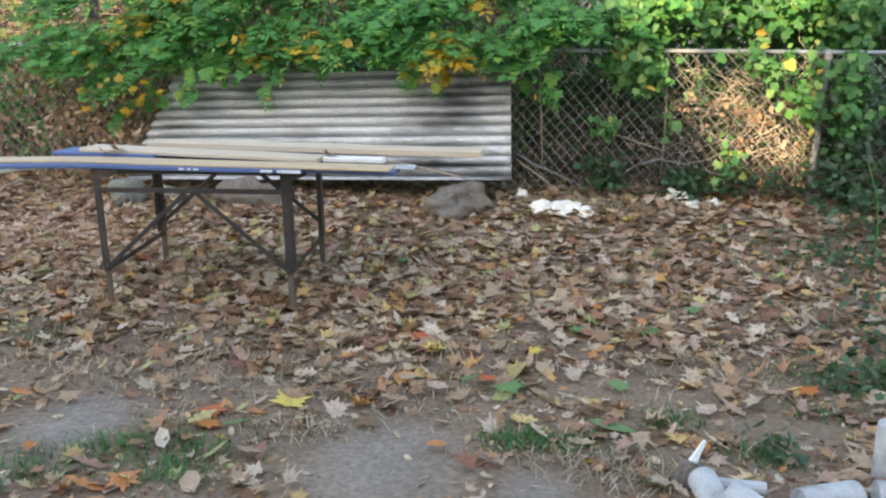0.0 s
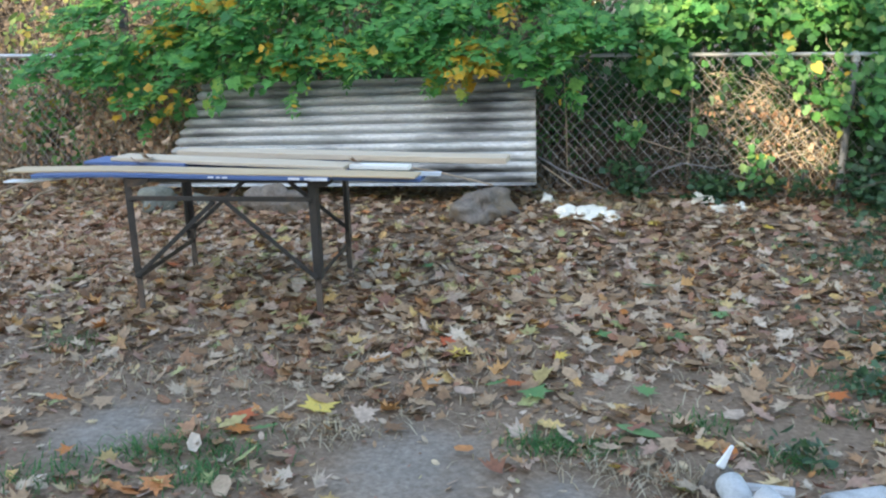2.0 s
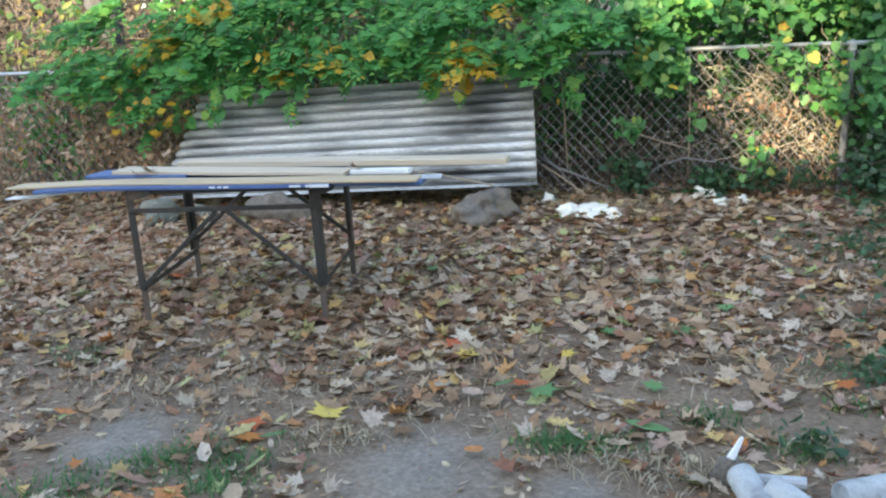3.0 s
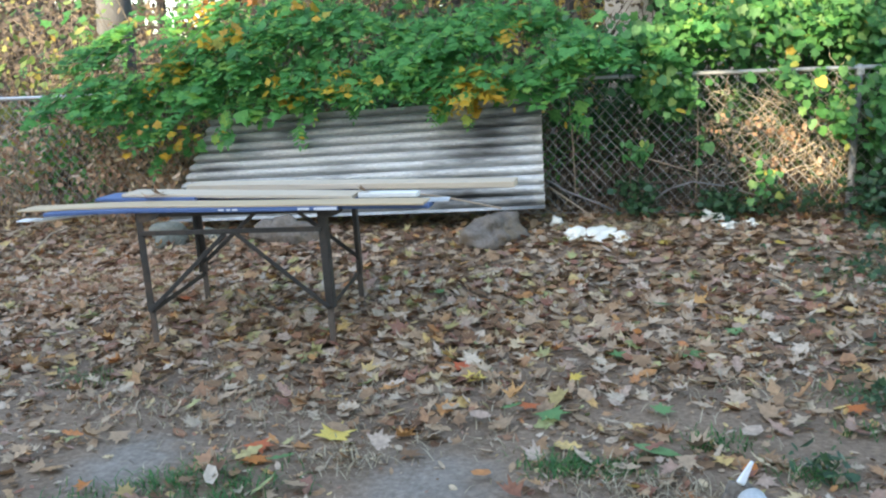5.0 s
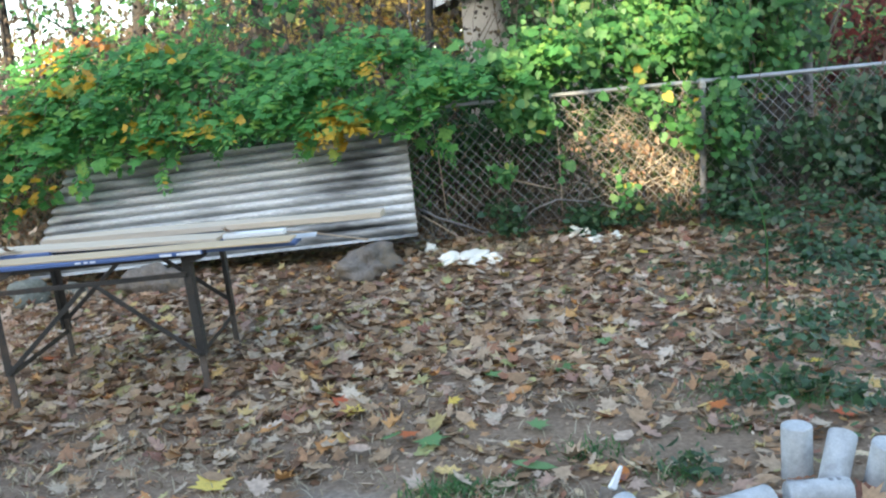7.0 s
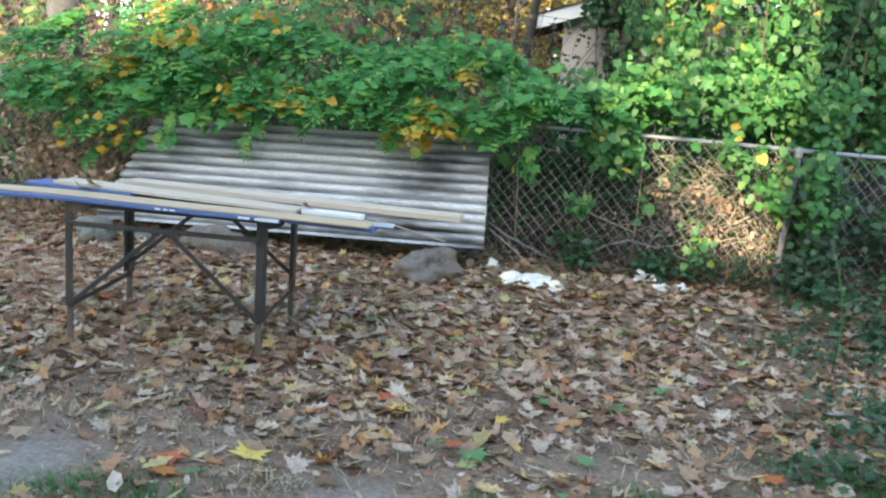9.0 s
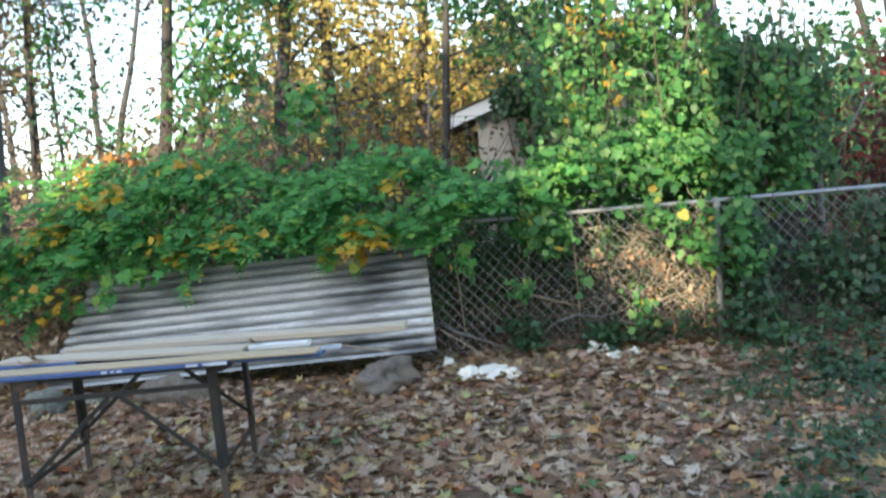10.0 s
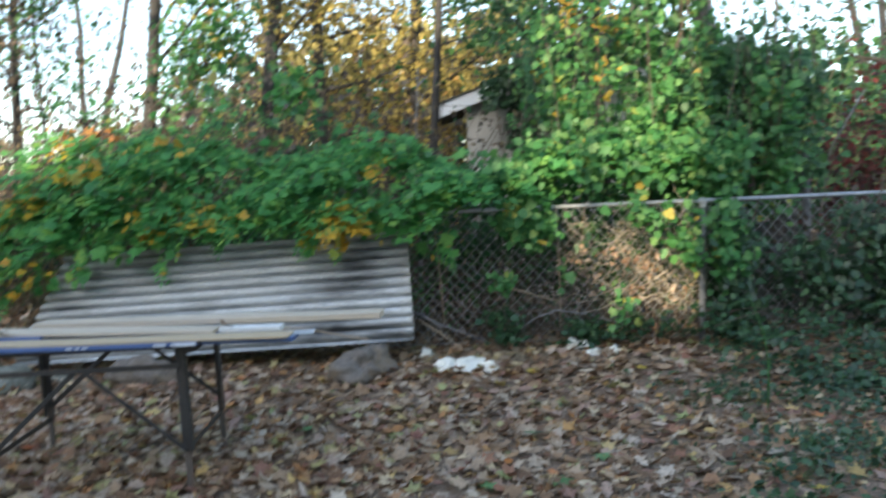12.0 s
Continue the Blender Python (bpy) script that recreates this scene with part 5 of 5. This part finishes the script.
# ---- yellow and orange sprays in the vine ----
def build_sprays():
    sp = empty("yellow_spray", "spray of yellow leaves in the green vine", "bough")
    c = [(-2.75, 7.75, 1.66), (-2.9, 7.8, 1.58), (-2.6, 7.75, 1.6), (-2.15, 7.9, 1.82), (-2.05, 7.9, 1.86), (-3.2, 7.4, 0.95), (-3.25, 7.42, 0.8), (-3.6, 7.5, 1.2), (-2.3, 7.5, 1.28), (-1.35, 7.5, 1.25), (-2.75, 7.75, 1.66), (-2.8, 7.75, 1.62)]
    leaf_mass("foliage", clumped(120, c, (0.15, 0.06, 0.06)) + (0, -0.10, 0.02), rng.uniform(0.06, 0.14, 135), [VINE5, MAPLE], YELLOWED, sp, (0, -0.6, 0.7), 0.5, 0.7)


build_sprays()


# ---- vine on the fence beyond the post ----
def build_fence_ivy():
    iv = empty("fence_ivy", "dark green ivy grown through the fence beyond the post", "ivy")
    r2 = random.Random(21)
    pts = [(r2.uniform(2.45, 5.2), r2.choice((r2.uniform(7.60, 7.76), r2.uniform(7.82, 8.2))), 0.2 + 0.95 * r2.random() ** 1.2) for k in range(300)]
    pts = [p for p in pts if noise.noise((p[0] * 2.2, 0.0, p[2] * 2.2)) > -0.1]
    runners(iv, pts[::3], (0.2, 0, 1), 0.5, 0.004)
    leaf_mass("foliage", clumped(4400, pts, (0.09, 0.05, 0.08)), rng.uniform(0.05, 0.11, 4400), [HEART, VINE5, OVAL], IVY, iv, (0, -0.7, 0.6), 0.45, 0.7)


build_fence_ivy()


# ---- branches, sticks and stalk ----
def build_sticks():
    def stick(pts, r, mat, label, name="branch"):
        b = Buf().tube(pts, [r * (1 - 0.5 * i / (len(pts) - 1)) for i in range(len(pts))], 7)
        tagged(new(name, b.mesh(name, mat, True)), label, name)

    stick([(0.75, 7.70, 0.20), (0.95, 7.70, 0.38), (1.15, 7.72, 0.44), (1.4, 7.72, 0.40), (1.72, 7.70, 0.30)], 0.010, GREY_BARK, "bare tan branch arched against the fence")
    stick([(0.70, 7.74, 0.66), (0.95, 7.73, 0.58), (1.2, 7.74, 0.50)], 0.008, TWIG, "thin bare branch against the fence")
    stick([(-0.02, 7.72, 0.47), (0.15, 7.66, 0.38), (0.42, 7.62, 0.28), (0.6, 7.6, 0.2)], 0.011, GREY_BARK, "bare tan branch lying by the fence")
    stick([(0.02, 7.6, 0.42), (0.2, 7.58, 0.3), (0.35, 7.5, 0.2)], 0.008, TWIG, "thin bare branch lying by the fence")
    stick([(1.18, 7.75, 0.3), (1.185, 7.755, 0.8), (1.175, 7.76, 1.27)], 0.006, TWIG, "upright dry vine stem on the fence", "stem")
    stick([(0.22, 7.75, 0.35), (0.2, 7.755, 0.75), (0.17, 7.76, 1.15)], 0.006, TWIG, "upright dry vine stem on the fence", "stem")
    x, y = 2.29, 5.98
    stick([(x, y, ground_z(x, y)), (x + 0.01, y, 0.3), (x - 0.02, y, 0.5), (x - 0.10, y, 0.72)], 0.006, GRASS, "single green weed stalk in the leaves", "stalk")
    for a, b in (((-4.10, 6.56), (-4.20, 7.5)), ((-4.72, 7.25), (-4.42, 7.72))):
        stick([(a[0], a[1], ground_z(*a) + 0.03), ((a[0] + b[0]) / 2, (a[1] + b[1]) / 2, ground_z(*b) + 0.05), (b[0], b[1], ground_z(*b) + 0.03)], 0.012, TWIG, "pale stick lying on the leaves", "stick")
    # Boards added as a dark backing where only shade lies behind the fence.
    screen = empty("shade_screen", "dark board screen added to stand for shade beyond the fence", "screen")
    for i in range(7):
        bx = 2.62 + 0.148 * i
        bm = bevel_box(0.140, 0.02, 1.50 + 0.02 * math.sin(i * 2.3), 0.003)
        part("board", moved(bm, pose(bx, 9.02 + 0.004 * (i % 2), 0.20 + 0.75, 0, 0.6 * math.sin(i * 1.7), 0)), SHADE_BOARD, screen)
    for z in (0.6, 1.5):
        part("rail", moved(bevel_box(1.06, 0.03, 0.07, 0.003), pose(3.06, 9.05, z)), SHADE_BOARD, screen)
    p = Buf().tube([(3.64, 9.0, 0.2), (3.64, 9.0, 1.68)], 0.045, 8)
    tagged(new("fence_post", p.mesh("fence_post", GREY_BARK, True)), "grey wooden post beyond the fence", "post")
    stick([(3.72, 9.0, 1.3), (3.9, 9.0, 1.75), (4.2, 9.0, 2.25)], 0.018, GREY_BARK, "pale leaning pole beyond the fence", "pole")


build_sticks()


# ---- grass tufts ----
def build_grass():
    def tuft(x, y, n, spread, h, mat, label):
        a = rng.uniform(0, 2 * math.pi, n)
        px, py = x + rng.normal(0, spread, n), y + rng.normal(0, spread * 0.7, n)
        hh = rng.uniform(0.5, 1.1, n) * h
        lean = rng.uniform(0.5, 1.9, n) * hh
        z = np.array([ground_z(i, j) for i, j in zip(px, py)])
        w = 0.0022
        dx, dy = np.cos(a), np.sin(a)
        v = np.stack([np.c_[px - dy * w, py + dx * w, z], np.c_[px + dy * w, py - dx * w, z],
                      np.c_[px + dx * lean * 0.4 - dy * w, py + dy * lean * 0.4 + dx * w, z + hh * 0.6], np.c_[px + dx * lean * 0.4 + dy * w, py + dy * lean * 0.4 - dx * w, z + hh * 0.6],
                      np.c_[px + dx * lean, py + dy * lean, z + hh * 0.85]], 1).reshape(-1, 3)
        t = (np.array([(0, 1, 3), (0, 3, 2), (2, 3, 4)])[None] + (np.arange(n) * 5)[:, None, None]).reshape(-1, 3)
        tagged(new("grass", tri_mesh("grass", v, t, mat)), label, "grass", kind="stuff")

    g = "tuft of green grass in the dirt"
    for x, y, n, sp in ((-1.05, 3.2, 170, 0.08), (-0.95, 3.35, 90, 0.07), (-0.75, 3.22, 150, 0.09), (-0.8, 3.05, 200, 0.09), (-1.2, 3.05, 170, 0.12), (-1.35, 2.9, 150, 0.1), (0.36, 3.48, 320, 0.08), (0.55, 3.5, 100, 0.06),
                        (0.92, 3.76, 180, 0.07), (1.22, 3.5, 140, 0.06), (-2.0, 4.2, 120, 0.1), (2.15, 6.35, 300, 0.2), (1.75, 4.3, 420, 0.18), (2.2, 4.9, 350, 0.2), (1.95, 4.15, 300, 0.14), (2.45, 5.4, 320, 0.2), (1.5, 3.9, 80, 0.08), (0.95, 6.3, 60, 0.1)):
        tuft(x, y, n, sp, 0.042, GRASS, g)
    for x, y, n, sp in ((-1.2, 3.75, 260, 0.35), (-0.2, 3.85, 220, 0.35), (0.9, 4.3, 260, 0.4), (-1.9, 4.4, 260, 0.4), (1.5, 4.9, 200, 0.4), (-0.75, 3.95, 130, 0.2), (-0.45, 4.2, 70, 0.18), (-0.5, 3.45, 160, 0.1), (-1.1, 4.15, 120, 0.16), (0.8, 3.3, 220, 0.12), (0.55, 3.35, 160, 0.12), (0.0, 4.3, 100, 0.15), (-1.6, 3.9, 160, 0.2), (0.3, 7.45, 420, 0.2), (0.8, 7.4, 300, 0.15), (0.5, 7.6, 420, 0.18), (1.0, 7.6, 300, 0.15), (0.15, 7.55, 260, 0.12)):
        tuft(x, y, n, sp, 0.05, STRAW, "dry straw-coloured grass among the leaves")


build_grass()


def build_weeds():
    weeds = empty("weeds", "low dark green weeds among the leaves", "weeds")
    r2 = random.Random(41)
    pts = []
    for cx, cy, sp, n in ((1.8, 4.25, 0.16, 40), (2.15, 4.75, 0.2, 40), (2.4, 5.3, 0.2, 40), (1.98, 4.1, 0.1, 20), (2.2, 6.3, 0.18, 30), (1.28, 3.5, 0.05, 10), (2.7, 6.0, 0.25, 40), (2.1, 3.9, 0.12, 20), (2.6, 5.0, 0.35, 70), (3.1, 6.2, 0.4, 80), (2.3, 6.6, 0.3, 40), (2.9, 4.4, 0.3, 40)):
        for k in range(n):
            x, y = r2.gauss(cx, sp), r2.gauss(cy, sp * 0.7)
            pts.append((x, y, ground_z(x, y) + 0.03 + 0.07 * r2.random()))
    n = 1700
    pos = clumped(n, pts, (0.04, 0.04, 0.018))
    pos[:, 2] = np.maximum(pos[:, 2], [ground_z(p[0], p[1]) + 0.02 for p in pos])
    leaf_mass("foliage", pos, rng.uniform(0.03, 0.07, n), [LANCE, OVAL, VINE5], IVY, weeds, (0, -0.2, 0.9), 0.5, 0.1)


build_weeds()


# ---- fallen leaves ----
def bare(x, y):
    """How bare of leaves the ground is at a place."""
    b = 0.0
    for cx, cy, rx, ry in ((-0.10, 3.25, 0.36, 0.44), (-1.32, 3.35, 0.26, 0.38), (0.45, 3.15, 0.20, 0.20), (1.25, 3.75, 0.5, 0.14), (0.75, 4.0, 0.35, 0.10)):
        q = math.hypot((x - cx) / rx, (y - cy) / ry)
        b = max(b, 1 - smooth(0.6, 1.25, q))
    return b


def on_ground(n, shapes, size, lift, tilt, dens):
    pos, tries = [], random.Random(n)
    while len(pos) < n:
        y = tries.uniform(2.3, 8.6)
        x = tries.uniform(-0.62 * y - 0.6, 0.55 * y + 1.3)
        if tries.random() < dens(x, y):
            pos.append((x, y, ground_z(x, y) + lift * tries.random()))
    pos = np.array(pos)
    normal = np.array((0, 0, 1.0)) + rng.normal(0, tilt, (n, 3)) * (1, 1, 0)
    tip = rng.normal(0, 1, (n, 3)) * (1, 1, 0.1)
    return leaf_arrays(pos, normal, tip, rng.uniform(size[0], size[1], n), shapes)


def thick(x, y):
    far = 5.4 + 0.7 * smooth(-0.3, 0.8, x)
    d = 0.20 + 0.80 * smooth(3.4, far, y + 0.45 * noise.noise((x * 1.3, y * 1.3, 6)))
    # Fewer leaves here let darker soil stand in for tree shade.
    if x > 1.6 and y < 7:
        d *= 0.62
    if y < 4.3 and x < 0.2:
        d *= 0.7
    return d * (1 - 0.96 * bare(x, y)) * (0.65 + 0.5 * noise.noise((x * 2.5, y * 2.5, 1)))


def build_litter():
    v1, t1 = on_ground(14500, [MAPLE, MAPLE, MAPLE_CURLED, MAPLE_CURLED, OAK, SCRAP], (0.065, 0.150), 0.035, 0.34, thick)
    v2, t2 = on_ground(30000, [SCRAP, OAK, LANCE, SCRAP], (0.015, 0.055), 0.012, 0.4, lambda x, y: min(1, 0.8 * thick(x, y) + (0.45 + 0.35 * noise.noise((x * 3, y * 3, 9))) * (1 - bare(x, y)) + 0.04))
    v = np.concatenate([v1, v2])
    t = np.concatenate([t1, t2 + len(v1)])
    tagged(new("leaf_litter", tri_mesh("leaf_litter", v, t, LITTER)), "thick carpet of dry brown fallen maple leaves", "leaves", kind="stuff")
    # the same carpet, thinner, over the rest of the yard
    r3 = random.Random(93)
    pos = []
    while len(pos) < 11000:
        x, y = r3.uniform(-9.5, 9.5), r3.uniform(-7.5, 8.3)
        inside = y > 2.3 and -0.62 * y - 0.6 < x < 0.55 * y + 1.3
        if not inside and r3.random() < 0.6 + 0.6 * noise.noise((x * 0.7, y * 0.7, 3)):
            pos.append((x, y, ground_z(x, y) + 0.02 * r3.random()))
    k = len(pos)
    v, t = leaf_arrays(np.array(pos), np.array((0, 0, 1.0)) + rng.normal(0, 0.35, (k, 3)) * (1, 1, 0), rng.normal(0, 1, (k, 3)) * (1, 1, 0.1), rng.uniform(0.06, 0.13, k), [MAPLE, MAPLE_CURLED, OAK])
    tagged(new("leaf_litter", tri_mesh("leaf_litter", v, t, LITTER)), "loose dry brown fallen leaves over the yard", "leaves", kind="stuff")
    # rust-red drift left of the table
    k = 1300
    px, py = rng.normal(-3.15, 0.60, k), rng.normal(6.25, 0.55, k)
    pos = np.array([(x, y, ground_z(x, y) + 0.02 + 0.02 * i / k) for i, (x, y) in enumerate(zip(px, py))])
    v, t = leaf_arrays(pos, np.array((0, 0, 1.0)) + rng.normal(0, 0.3, (k, 3)) * (1, 1, 0), rng.normal(0, 1, (k, 3)), rng.uniform(0.07, 0.14, k), [MAPLE, MAPLE_CURLED, OAK])
    tagged(new("leaf_drift", tri_mesh("leaf_drift", v, t, RUST_LEAF)), "drift of rust-brown fallen leaves beside the table", "leaves", kind="stuff")
    # single leaves nearest the camera
    kinds = []
    for k, shape in enumerate((MAPLE, MAPLE_CURLED, OAK, OVAL)):
        for j, mat in enumerate((LITTER_ONE, YELLOW_ONE, GREEN_ONE, ORANGE_ONE)):
            kinds.append(tri_mesh("leaf", shape[0] * (1, 1, 0.8), shape[1], mat))
    r2 = random.Random(77)

    def leaf(x, y, size, kind, turn=None, tilt=14, lift=0.012):
        ob = new("leaf", kinds[kind])
        ob.matrix_world = pose(x, y, ground_z(x, y) + lift, r2.uniform(-tilt, tilt), r2.uniform(-tilt, tilt), r2.uniform(0, 360) if turn is None else turn) @ Matrix.Diagonal((size, size, size, 1))
        ob.parent = ground

    for x, y, size, kind in ((-0.575, 3.64, 0.17, 1), (0.69, 3.64, 0.17, 14), (0.547, 4.67, 0.12, 2), (0.88, 4.72, 0.15, 2), (0.40, 4.95, 0.10, 15), (0.27, 3.93, 0.15, 2), (0.10, 3.97, 0.09, 10), (-0.566, 7.06, 0.09, 3), (1.0, 3.5, 0.10, 15),
                             (0.18, 4.0, 0.10, 3), (-0.82, 3.40, 0.13, 3), (-0.85, 3.52, 0.13, 3), (-0.72, 3.42, 0.10, 10), (0.72, 4.0, 0.11, 2), (-0.55, 5.85, 0.11, 2), (0.8, 5.6, 0.13, 2), (1.15, 5.1, 0.11, 2), (0.65, 5.05, 0.09, 15), (-1.35, 3.12, 0.09, 7), (0.6, 3.35, 0.06, 13),
                             (-0.1, 4.3, 0.12, 1), (0.35, 4.35, 0.09, 1), (-0.2, 4.45, 0.11, 3), (1.95, 3.9, 0.12, 3), (2.05, 4.55, 0.12, 1), (1.5, 4.1, 0.10, 3), (-2.2, 5.6, 0.1, 3), (0.2, 5.9, 0.09, 1), (1.3, 6.8, 0.1, 1), (0.9, 7.0, 0.11, 1), (1.7, 7.0, 0.1, 1), (0.78, 7.62, 0.10, 15)):
        leaf(x, y, size * 1.1, kind, None, 10, 0.032 if y > 3.8 else 0.018)
    n = 0
    while n < 215:
        y = r2.uniform(2.7, 4.7)
        x = r2.uniform(-0.6 * y - 0.1, 0.5 * y + 0.5)
        if x > 0.8 and y < 3.5:
            continue
        if r2.random() < 0.25 + 0.75 * thick(x, y) - 0.6 * bare(x, y):
            leaf(x, y, r2.uniform(0.045, 0.105), r2.choice((0, 4, 4, 8, 0, 4)), tilt=24)
            n += 1
    # leaves caught on the boards
    for x, y, z in ((-1.98, 4.86, 0.785), (-0.78, 4.99, 0.79), (-1.93, 4.90, 0.80)):
        ob = new("leaf_on_table", kinds[4])
        ob.matrix_world = pose(x, y, z, 20, 10, x * 300) @ Matrix.Diagonal((0.14, 0.14, 0.14, 1))
        tagged(ob, "curled dry brown leaf caught on the boards", "leaf", group="leaves on the table")


build_litter()
